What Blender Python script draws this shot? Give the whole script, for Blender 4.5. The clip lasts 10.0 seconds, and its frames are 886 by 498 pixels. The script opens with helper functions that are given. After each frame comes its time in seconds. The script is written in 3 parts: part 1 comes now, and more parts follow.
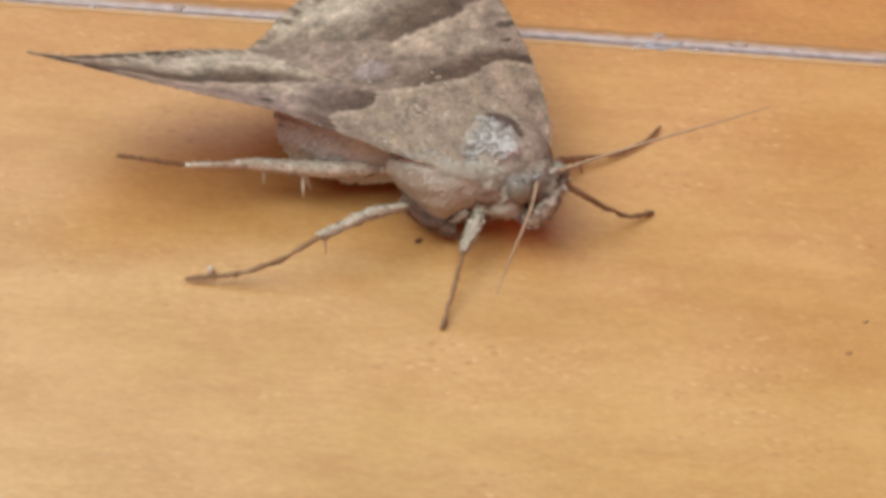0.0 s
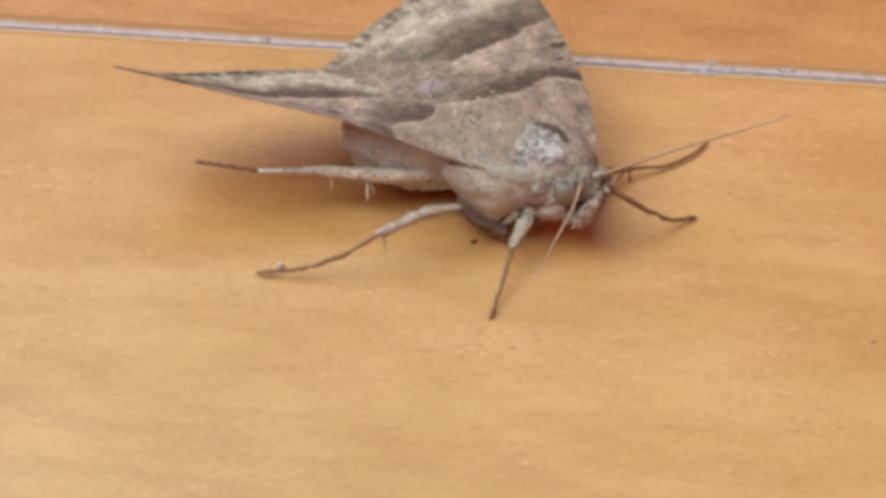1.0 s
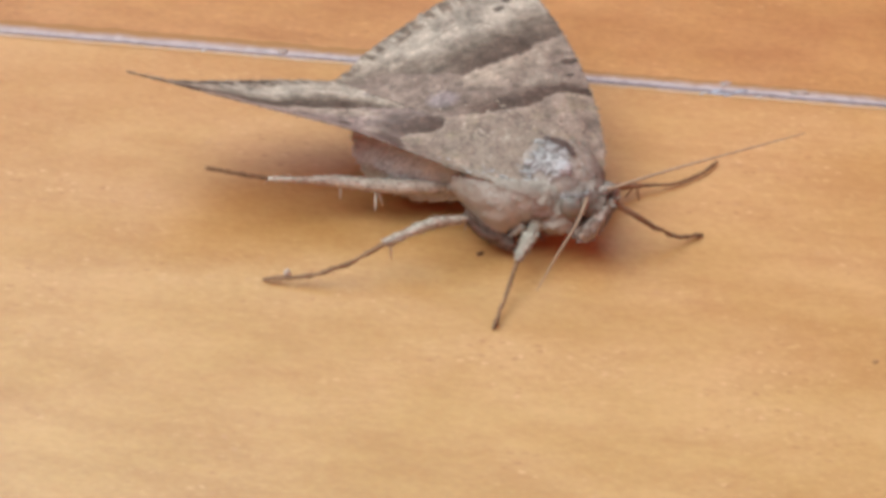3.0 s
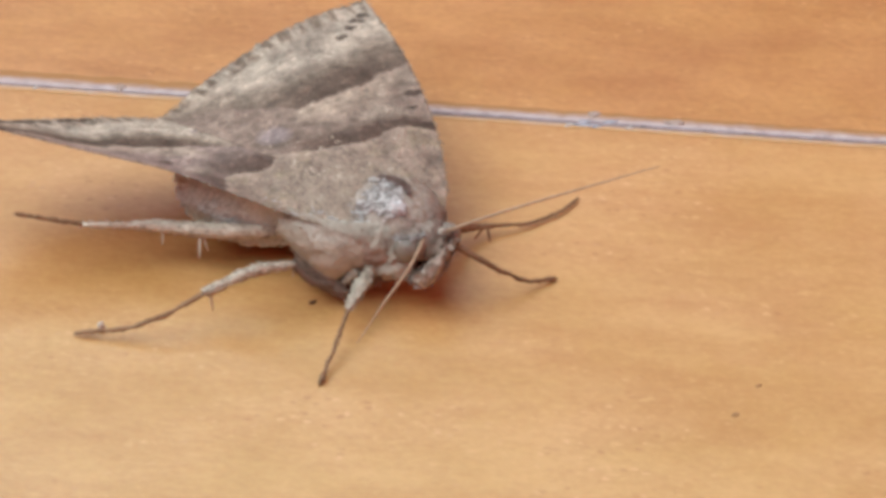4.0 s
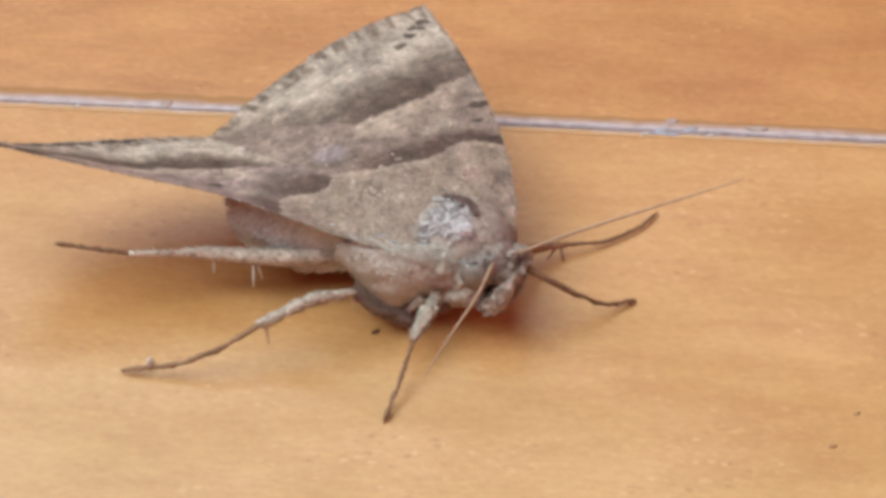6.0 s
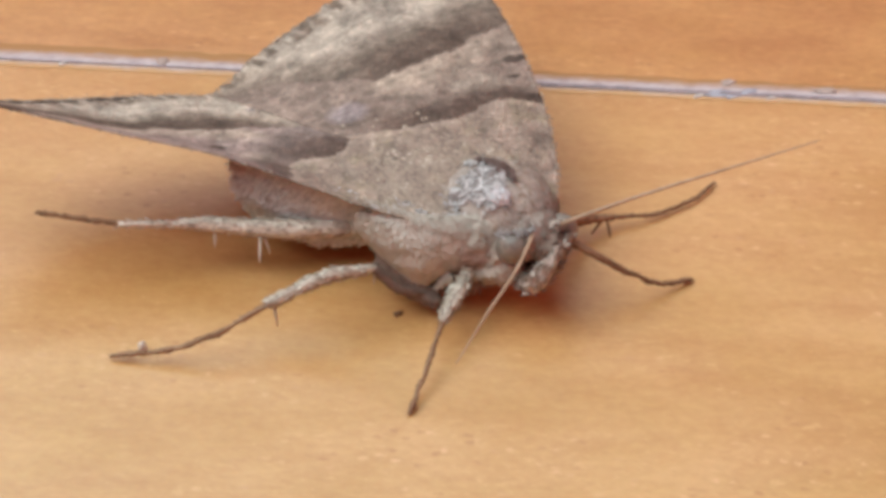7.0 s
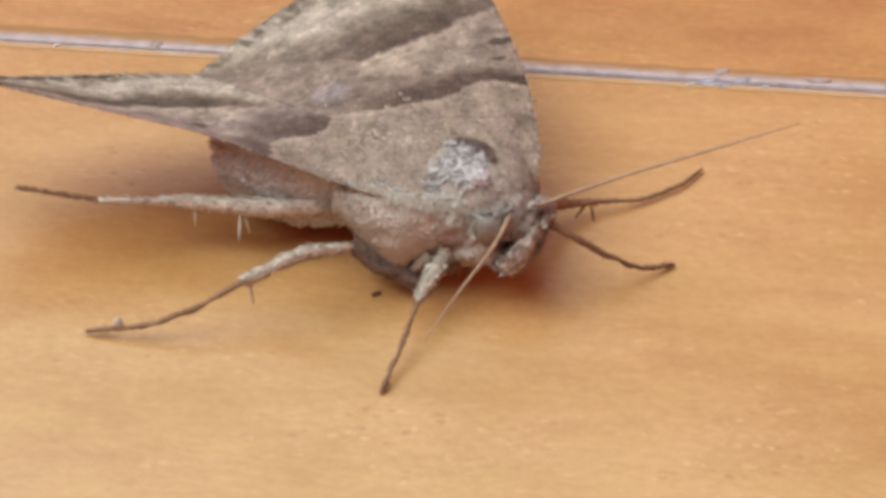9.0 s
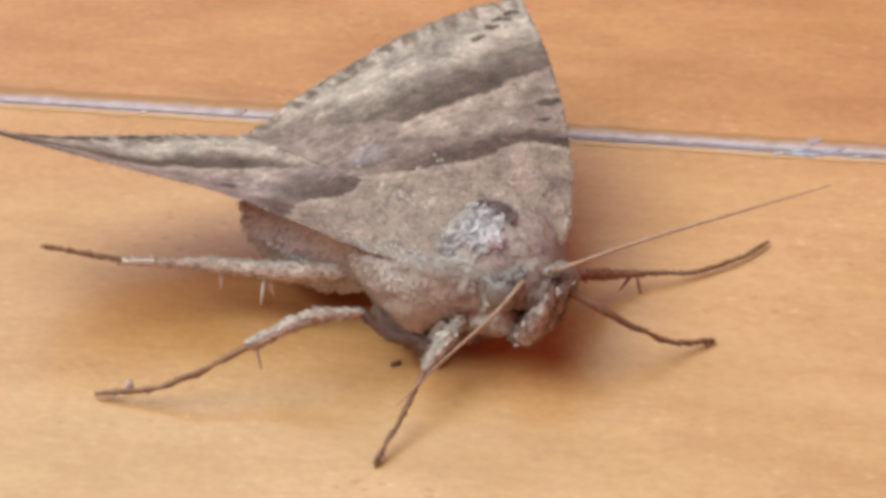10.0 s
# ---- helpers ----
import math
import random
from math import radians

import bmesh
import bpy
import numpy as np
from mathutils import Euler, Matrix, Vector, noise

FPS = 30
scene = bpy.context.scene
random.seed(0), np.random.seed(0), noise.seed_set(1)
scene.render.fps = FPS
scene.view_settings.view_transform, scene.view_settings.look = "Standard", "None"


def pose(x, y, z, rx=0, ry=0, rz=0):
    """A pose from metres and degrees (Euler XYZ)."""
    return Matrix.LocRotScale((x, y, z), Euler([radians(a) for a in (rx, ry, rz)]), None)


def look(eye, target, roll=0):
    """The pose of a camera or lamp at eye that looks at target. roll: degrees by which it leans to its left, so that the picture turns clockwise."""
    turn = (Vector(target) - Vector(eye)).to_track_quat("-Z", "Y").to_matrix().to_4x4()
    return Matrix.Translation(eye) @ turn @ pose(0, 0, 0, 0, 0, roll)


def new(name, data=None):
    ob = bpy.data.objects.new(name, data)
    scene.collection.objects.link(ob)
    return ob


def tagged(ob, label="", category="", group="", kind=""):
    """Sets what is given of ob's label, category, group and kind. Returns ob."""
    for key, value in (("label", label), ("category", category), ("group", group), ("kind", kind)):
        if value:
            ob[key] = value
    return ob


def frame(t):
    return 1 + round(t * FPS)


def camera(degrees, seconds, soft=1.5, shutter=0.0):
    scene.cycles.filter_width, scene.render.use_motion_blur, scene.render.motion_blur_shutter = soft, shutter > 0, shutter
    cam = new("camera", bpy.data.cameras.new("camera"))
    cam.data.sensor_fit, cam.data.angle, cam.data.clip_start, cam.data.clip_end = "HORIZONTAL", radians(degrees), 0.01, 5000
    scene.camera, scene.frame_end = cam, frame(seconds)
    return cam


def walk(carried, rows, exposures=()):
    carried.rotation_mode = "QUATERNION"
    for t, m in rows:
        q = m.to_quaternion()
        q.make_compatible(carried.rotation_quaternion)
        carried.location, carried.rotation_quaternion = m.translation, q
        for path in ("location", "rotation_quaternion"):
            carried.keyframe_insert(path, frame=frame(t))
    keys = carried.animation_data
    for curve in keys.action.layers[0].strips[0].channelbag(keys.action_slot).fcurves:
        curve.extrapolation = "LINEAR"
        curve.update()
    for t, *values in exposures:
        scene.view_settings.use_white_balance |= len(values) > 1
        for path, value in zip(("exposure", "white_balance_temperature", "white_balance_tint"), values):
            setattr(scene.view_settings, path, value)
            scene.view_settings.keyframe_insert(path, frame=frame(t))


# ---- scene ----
# A moth resting on a varnished wooden floor, filmed from a hand's width away.
# Lengths below are in centimetres and are turned into metres by U.
U = 0.01
cam = camera(19.93, 10.0, soft=4.0)
PATH = [
    (0.0, look((-0.00749, -0.06340, 0.07404), (-0.00073, -0.00285, 0.00780), 8.36)),
    (0.2, look((-0.00086, -0.06731, 0.07480), (0.00137, -0.00450, 0.01038), 4.95)),
    (0.3, look((0.00109, -0.06884, 0.07449), (0.00248, -0.00488, 0.01118), 4.01)),
    (0.5, look((-0.00301, -0.07144, 0.07509), (0.00039, -0.00699, 0.01236), 5.78)),
    (0.8, look((0.00105, -0.07508, 0.07588), (0.00067, -0.01042, 0.01328), 3.27)),
    (1.0, look((-0.00009, -0.07377, 0.07568), (-0.00186, -0.00926, 0.01295), 2.58)),
    (1.5, look((-0.00010, -0.07397, 0.07638), (-0.00272, -0.00883, 0.01433), 2.60)),
    (2.0, look((0.00118, -0.07493, 0.07556), (-0.00290, -0.00971, 0.01367), 1.71)),
    (3.3, look((0.00307, -0.07519, 0.07466), (-0.00083, -0.00925, 0.01353), 2.72)),
    (3.5, look((0.00460, -0.07518, 0.07220), (0.00020, -0.00845, 0.01197), 2.22)),
    (3.8, look((0.01015, -0.06924, 0.06990), (0.00426, -0.00262, 0.00969), 1.14)),
    (4.0, look((0.01168, -0.06781, 0.06979), (0.00496, -0.00164, 0.00915), 0.18)),
    (4.5, look((0.01117, -0.06851, 0.06838), (0.00279, -0.00209, 0.00823), -1.56)),
    (5.0, look((0.01306, -0.06835, 0.06968), (0.00316, -0.00266, 0.00896), -2.74)),
    (5.5, look((0.01268, -0.06891, 0.07058), (0.00258, -0.00336, 0.00974), -3.02)),
    (5.7, look((0.01217, -0.06629, 0.06926), (0.00242, -0.00080, 0.00831), -2.83)),
    (6.8, look((0.00788, -0.05613, 0.05907), (0.00024, 0.00985, -0.00166), -1.49)),
    (7.0, look((0.00856, -0.05497, 0.05763), (-0.00021, 0.01107, -0.00289), -1.98)),
    (7.5, look((0.00792, -0.05435, 0.05673), (-0.00177, 0.01139, -0.00396), -2.43)),
    (8.0, look((0.00800, -0.05486, 0.05657), (-0.00150, 0.01117, -0.00385), -1.97)),
    (8.5, look((0.00950, -0.05558, 0.05642), (-0.00050, 0.01069, -0.00365), -1.93)),
    (9.0, look((0.01193, -0.05540, 0.05587), (0.00023, 0.01112, -0.00362), -2.72)),
    (9.2, look((0.01961, -0.05200, 0.05493), (0.00366, 0.01396, -0.00418), -4.50)),
    (9.4, look((0.02193, -0.05045, 0.05461), (0.00323, 0.01540, -0.00383), -6.21)),
    (9.5, look((0.02616, -0.04967, 0.05362), (0.00460, 0.01618, -0.00382), -7.56)),
    (9.7, look((0.02498, -0.04958, 0.05323), (0.00131, 0.01602, -0.00365), -8.38)),
    (9.8, look((0.02631, -0.04924, 0.05001), (0.00008, 0.01767, -0.00416), -9.41)),
    (10.0, look((0.02622, -0.05006, 0.04937), (-0.00366, 0.01572, -0.00429), -10.60)),
]
walk(cam, PATH, (
    (0.0, 0.02, 6680, 6), (0.2, 0.12, 6230, 9), (0.5, 0.17, 5980, 9), (0.8, 0.10, 6330, 8), (1.0, 0.05, 6480, 7), (1.5, 0.11, 6180, 9), (2.0, 0.12, 6130, 9),
    (4.0, 0.11, 6230, 9), (5.5, 0.11, 6230, 9), (7.0, 0.11, 6280, 10), (8.0, 0.10, 6280, 10), (8.5, 0.13, 6280, 10), (9.0, 0.08, 6430, 9), (9.5, 0.12, 6280, 10), (10.0, 0.16, 6230, 10)))

# ---------------------------------------------------------------- light
world = bpy.data.worlds.new("world")
scene.world = world
world.use_nodes = True
wn = world.node_tree
sky = wn.nodes.new("ShaderNodeTexSky")
sky.sky_type = "NISHITA"
sky.sun_disc = False
sky.sun_elevation = radians(60)
sky.sun_rotation = radians(273)
sky.air_density, sky.dust_density, sky.ozone_density = 0.35, 5.0, 0.2
wn.links.new(sky.outputs["Color"], wn.nodes["Background"].inputs["Color"])
wn.nodes["Background"].inputs["Strength"].default_value = 0.085

sun = new("sun", bpy.data.lights.new("sun", "SUN"))
sun.data.energy = 2.55
sun.data.angle = radians(72)
sun.data.color = (0.785, 1.0, 1.0)
sun.matrix_world = look((-0.32, 0.07, 0.9), (0, 0, 0))


# ---------------------------------------------------------------- helpers
def V(x, y, z):
    return Vector((x * U, y * U, z * U))


def part(name, bm, material, parent, label="", smooth=True):
    """Links a bmesh as one mesh object under a thing or under a part."""
    me = bpy.data.meshes.new(name)
    bm.normal_update()
    bm.to_mesh(me)
    bm.free()
    if smooth:
        me.polygons.foreach_set("use_smooth", [True] * len(me.polygons))
    me.materials.append(material)
    ob = new(name, me)
    if parent:
        ob.parent = parent
    return tagged(ob, label)


def spline(points, n):
    """n + 1 points on a smooth curve through the given ones."""
    p = [Vector(q) for q in points]
    p = [2 * p[0] - p[1]] + p + [2 * p[-1] - p[-2]]
    out = []
    for k in range(n + 1):
        t = k / n * (len(p) - 3)
        i = min(int(t), len(p) - 4)
        t -= i
        a, b, c, d = p[i:i + 4]
        out.append(0.5 * (2 * b + (c - a) * t + (2 * a - 5 * b + 4 * c - d) * t * t + (3 * b - a - 3 * c + d) * t ** 3))
    return out


def tube(bm, points, radii, sides=8):
    """A tapered tube through the points, closed at both ends."""
    rings = []
    for k, p in enumerate(points):
        d = (points[min(k + 1, len(points) - 1)] - points[max(k - 1, 0)]).normalized()
        e = d.cross(Vector((0.1, 0.2, 1))).normalized()
        f = d.cross(e)
        r = radii[k]
        rings.append([bm.verts.new(p + r * (math.cos(a) * e + math.sin(a) * f)) for a in (2 * math.pi * j / sides for j in range(sides))])
    for a, b in zip(rings, rings[1:]):
        for j in range(sides):
            bm.faces.new((a[j], a[(j + 1) % sides], b[(j + 1) % sides], b[j]))
    bm.faces.new(rings[0][::-1])
    bm.faces.new(rings[-1])


def taper(stops, n):
    """n + 1 radii, in metres, read off evenly spaced stops in centimetres."""
    return [U * float(np.interp(k / n, np.linspace(0, 1, len(stops)), stops)) for k in range(n + 1)]


def flake(bm, at, along, normal, length, width, lift=0.3):
    """One scale or hair: a narrow bent leaf."""
    side = along.cross(normal)
    if side.length < 1e-6:
        return
    side = side.normalized() * width / 2
    mid = at + along * length * 0.55 + normal * length * lift * 0.6
    end = at + along * length + normal * length * lift
    a, b = bm.verts.new(at - side * 0.6), bm.verts.new(at + side * 0.6)
    c, d = bm.verts.new(mid + side), bm.verts.new(mid - side)
    e = bm.verts.new(end)
    bm.faces.new((a, b, c, d))
    bm.faces.new((d, c, e))


def ellipsoid(centre, along, half, seg=40, rings=26, rough=0.0, grain=6.0):
    """A lumpy ellipsoid: half lengths along, across and up, in centimetres."""
    bm = bmesh.new()
    bmesh.ops.create_uvsphere(bm, u_segments=seg, v_segments=rings, radius=1)
    a = Vector(along).normalized()
    s = Vector((0, 0, 1)).cross(a).normalized()
    u = a.cross(s)
    for v in bm.verts:
        k = 1 + rough * noise.noise(v.co * grain * 0.5) + 0.5 * rough * noise.noise(v.co * grain)
        v.co = V(*centre) + U * k * (a * half[0] * v.co.x + s * half[1] * v.co.y + u * half[2] * v.co.z)
    return bm


def furred(bm, n, length, width, back, lift, seed, where=None):
    """Scatters hairs over the faces of bm, lying towards back."""
    rnd = random.Random(seed)
    bm.normal_update()
    faces = [f for f in bm.faces if where is None or where(f.calc_center_median() / U)]
    weight = [f.calc_area() for f in faces]
    back = Vector(back).normalized()
    for f in rnd.choices(faces, weight, k=n):
        vs = [v.co for v in f.verts]
        a, b = rnd.random(), rnd.random()
        at = vs[0].lerp(vs[1], a).lerp((vs[3] if len(vs) > 3 else vs[2]).lerp(vs[2], a), b)
        nrm = f.normal
        along = back - nrm * back.dot(nrm) + Vector([rnd.uniform(-0.35, 0.35) for _ in range(3)])
        along = (along - nrm * along.dot(nrm) * 0.9).normalized()
        flake(bm, at, along, nrm, U * length * rnd.uniform(0.6, 1.3), U * width * rnd.uniform(0.7, 1.3), lift * rnd.uniform(0.4, 1.6))


# ---------------------------------------------------------------- materials
class Net:
    """A node material under construction."""

    def __init__(self, name):
        self.mat = bpy.data.materials.new(name)
        self.mat.use_nodes = True
        self.tree = self.mat.node_tree
        self.out = self.tree.nodes["Principled BSDF"]

    def link(self, socket, value):
        if isinstance(value, bpy.types.NodeSocket):
            self.tree.links.new(value, socket)
        elif isinstance(value, (tuple, list)) and len(value) == 3 and socket.type == "RGBA":
            socket.default_value = (*value, 1)
        else:
            socket.default_value = value

    def node(self, kind, output=0, **values):
        n = self.tree.nodes.new(kind)
        for k, v in values.items():
            self.link(n.inputs[int(k[1:]) if k[0] == "i" and k[1:].isdigit() else k.replace("_", " ")], v)
        return n.outputs[output]

    def math(self, op, a, b=0.0, c=0.0, clamp=False):
        n = self.tree.nodes.new("ShaderNodeMath")
        n.operation, n.use_clamp = op, clamp
        for s, v in zip(n.inputs, (a, b, c)):
            self.link(s, v)
        return n.outputs[0]

    def vmath(self, op, a, b):
        n = self.tree.nodes.new("ShaderNodeVectorMath")
        n.operation = op
        self.link(n.inputs[0], a)
        self.link(n.inputs[1], b)
        return n.outputs[0]

    def coords(self, kind="Object"):
        return self.tree.nodes.new("ShaderNodeTexCoord").outputs[kind]

    def scaled(self, vector, scale):
        return self.vmath("MULTIPLY", vector, scale)

    def noise(self, vector, scale, detail=4.0, rough=0.55, distort=0.0):
        return self.node("ShaderNodeTexNoise", 0, Vector=vector, Scale=scale, Detail=detail, Roughness=rough, Distortion=distort)

    def ramp(self, fac, *stops):
        n = self.tree.nodes.new("ShaderNodeValToRGB")
        self.link(n.inputs[0], fac)
        el = n.color_ramp.elements
        while len(el) < len(stops):
            el.new(0.5)
        for e, (at, colour) in zip(el, stops):
            e.position = at
            e.color = (*colour, 1) if isinstance(colour, tuple) else (colour, colour, colour, 1)
        return n.outputs[0]

    def mix(self, fac, a, b, blend="MIX"):
        n = self.tree.nodes.new("ShaderNodeMix")
        n.data_type, n.blend_type, n.clamp_factor = "RGBA", blend, True
        self.link(n.inputs[0], fac)
        self.link(n.inputs[6], a)
        self.link(n.inputs[7], b)
        return n.outputs[2]

    def bump(self, height, distance, strength=1.0, normal=None):
        n = self.tree.nodes.new("ShaderNodeBump")
        n.inputs["Strength"].default_value = strength
        n.inputs["Distance"].default_value = distance
        self.link(n.inputs["Height"], height)
        if normal:
            self.link(n.inputs["Normal"], normal)
        return n.outputs[0]

    def spot(self, x, y, cx, cy, rx, ry):
        """1 within an oval of the plane x, y and 0 outside it, with a soft rim."""
        dx = self.math("DIVIDE", self.math("SUBTRACT", x, cx), rx)
        dy = self.math("DIVIDE", self.math("SUBTRACT", y, cy), ry)
        d = self.math("ADD", self.math("MULTIPLY", dx, dx), self.math("MULTIPLY", dy, dy))
        return self.math("SUBTRACT", 1.45, d, clamp=True)

    def done(self, colour, rough=0.6, normal=None, **more):
        self.link(self.out.inputs["Base Color"], colour)
        self.link(self.out.inputs["Roughness"], rough)
        if normal:
            self.link(self.out.inputs["Normal"], normal)
        for k, v in more.items():
            self.link(self.out.inputs[k.replace("_", " ")], v)
        return self.mat


def wood(name, light, dark, shift):
    """Varnished, straight-grained wood; the grain runs along x."""
    n = Net(name)
    p = n.vmath("ADD", n.node("ShaderNodeNewGeometry", 0), (shift, shift * 0.3, 0.0))
    broad = n.noise(n.scaled(p, (30.0, 190.0, 1.0)), 1.0, 4.0, 0.6, 0.8)
    streak = n.noise(n.scaled(p, (220.0, 900.0, 1.0)), 1.0, 5.0, 0.65, 0.6)
    fine = n.noise(n.scaled(p, (2200.0, 3800.0, 1.0)), 1.0, 3.0, 0.65)
    cloud = n.noise(n.scaled(p, (150.0, 300.0, 1.0)), 1.0, 4.0, 0.65)
    f = n.math("ADD", n.math("MULTIPLY", broad, 0.42), n.math("ADD", n.math("MULTIPLY", streak, 0.24), n.math("MULTIPLY", fine, 0.34)))
    f = n.math("ADD", f, n.math("MULTIPLY", n.math("SUBTRACT", cloud, 0.5), 0.52))
    c = n.ramp(f, (0.36, dark), (0.64, light))
    # yellower and redder patches
    hue = n.noise(n.scaled(p, (130.0, 260.0, 1.0)), 1.0, 4.0, 0.6)
    c = n.mix(1.0, c, n.ramp(hue, (0.35, (1.0, 1.012, 0.93)), (0.65, (1.0, 0.985, 1.03))), "MULTIPLY")
    # reddish shade around the moth put into the colour: redder behind, yellower in front
    side = n.tree.nodes.new("ShaderNodeSeparateXYZ")
    n.link(side.inputs[0], p)
    side = n.math("ADD", n.math("MULTIPLY", side.outputs[1], 22.0), n.math("ADD", 0.25 - 6.6 * shift, n.math("MULTIPLY", cloud, 0.4)))
    c = n.mix(1.0, c, n.ramp(side, (0.2, (0.99, 1.0, 0.87)), (0.75, (1.035, 0.968, 0.98))), "MULTIPLY")
    # short pale and dark pores, crowded in patches
    fleck = n.noise(n.scaled(p, (1000.0, 2400.0, 1.0)), 1.0, 4.0, 0.7, 0.3)
    crowd = n.noise(n.scaled(p, (120.0, 260.0, 1.0)), 1.0, 2.0, 0.5)
    spread = n.ramp(crowd, (0.40, 0.15), (0.62, 1.0))
    pale = n.math("MULTIPLY", n.ramp(fleck, (0.58, 0.0), (0.68, 1.0)), spread)
    deep = n.math("MULTIPLY", n.ramp(fleck, (0.32, 1.0), (0.42, 0.0)), spread)
    c = n.mix(n.math("MULTIPLY", pale, 0.45), c, (light[0] * 1.2, light[1] * 1.26, light[2] * 1.4))
    c = n.mix(n.math("MULTIPLY", deep, 0.30), c, (dark[0] * 0.85, dark[1] * 0.75, dark[2] * 0.6))
    # fine sparkle of cut fibres, here and there
    mote = n.noise(n.scaled(p, (2600.0, 5200.0, 1.0)), 1.0, 3.0, 0.75, 0.2)
    field = n.ramp(n.noise(n.scaled(p, (95.0, 170.0, 1.0)), 1.0, 3.0, 0.6), (0.40, 0.1), (0.6, 1.0))
    c = n.mix(n.math("MULTIPLY", n.math("MULTIPLY", n.ramp(mote, (0.58, 0.0), (0.68, 1.0)), field), 0.28), c, (light[0] * 1.3, light[1] * 1.4, light[2] * 1.7))
    # scattered short pits in the varnish, each pale or dark
    pit = n.tree.nodes.new("ShaderNodeTexVoronoi")
    n.link(pit.inputs["Vector"], n.vmath("ADD", n.scaled(p, (2000.0, 3600.0, 0.0)), n.scaled(n.node("ShaderNodeTexNoise", 1, Vector=p, Scale=5000.0, Detail=2.0), (0.8, 0.8, 0.0))))
    pit.inputs["Scale"].default_value = 1.0
    pick = n.tree.nodes.new("ShaderNodeSeparateColor")
    n.link(pick.inputs[0], pit.outputs["Color"])
    near = n.math("MULTIPLY", n.ramp(pit.outputs["Distance"], (0.10, 1.0), (0.42, 0.0)), n.ramp(crowd, (0.46, 0.05), (0.62, 1.0)))
    c = n.mix(n.math("MULTIPLY", n.math("MULTIPLY", near, n.ramp(pick.outputs[0], (0.80, 0.0), (0.84, 1.0))), 0.65), c, (light[0] * 1.25, light[1] * 1.3, light[2] * 1.7))
    c = n.mix(n.math("MULTIPLY", n.math("MULTIPLY", near, n.ramp(pick.outputs[1], (0.78, 0.0), (0.82, 1.0))), 0.5), c, (dark[0] * 0.72, dark[1] * 0.52, dark[2] * 0.4))
    h = n.math("ADD", n.math("MULTIPLY", fine, 0.6), n.math("MULTIPLY", streak, 0.4))
    rough = n.math("ADD", 0.27, n.math("MULTIPLY", broad, 0.16))
    return n.done(c, rough, n.bump(h, 0.00004, 0.25), Specular_IOR_Level=1.0, Coat_Weight=0.3, Coat_Roughness=0.35)


def plain(name, colour, vary=0.25, scale=2500.0, rough=0.7, relief=0.00002):
    """One colour, mottled at two scales."""
    n = Net(name)
    p = n.node("ShaderNodeNewGeometry", 0)
    a, b = n.noise(p, scale, 4.0, 0.6), n.noise(p, scale * 6, 2.0, 0.6)
    f = n.math("ADD", n.math("MULTIPLY", a, 0.6), n.math("MULTIPLY", b, 0.4))
    lo = tuple(c * (1 - vary) for c in colour)
    hi = tuple(min(1, c * (1 + vary)) for c in colour)
    return n.done(n.ramp(f, (0.35, lo), (0.65, hi)), rough, n.bump(f, relief, 0.7))


def fur(name, *colours, rough=0.75, patchy=1.0, each=0.5):
    """Scales and hairs, each island of its own shade."""
    n = Net(name)
    geo = n.tree.nodes.new("ShaderNodeNewGeometry")
    island = geo.outputs["Random Per Island"]
    stops = [((k + 0.5) / len(colours), c) for k, c in enumerate(colours)]
    patch = n.noise(geo.outputs["Position"], 1300.0, 4.0, 0.7)
    f = n.math("ADD", n.math("MULTIPLY", n.math("SUBTRACT", island, 0.5), each), n.math("MULTIPLY", n.math("SUBTRACT", patch, 0.5 - 0.5 / max(patchy, 0.3)), patchy))
    small = n.noise(geo.outputs["Position"], 9000.0, 2.0, 0.6)
    c = n.mix(1.0, n.ramp(f, *stops), (0.99, 1.0, 1.03), "MULTIPLY")
    return n.done(c, rough, n.bump(small, 0.00003, 0.8), Sheen_Weight=0.0)


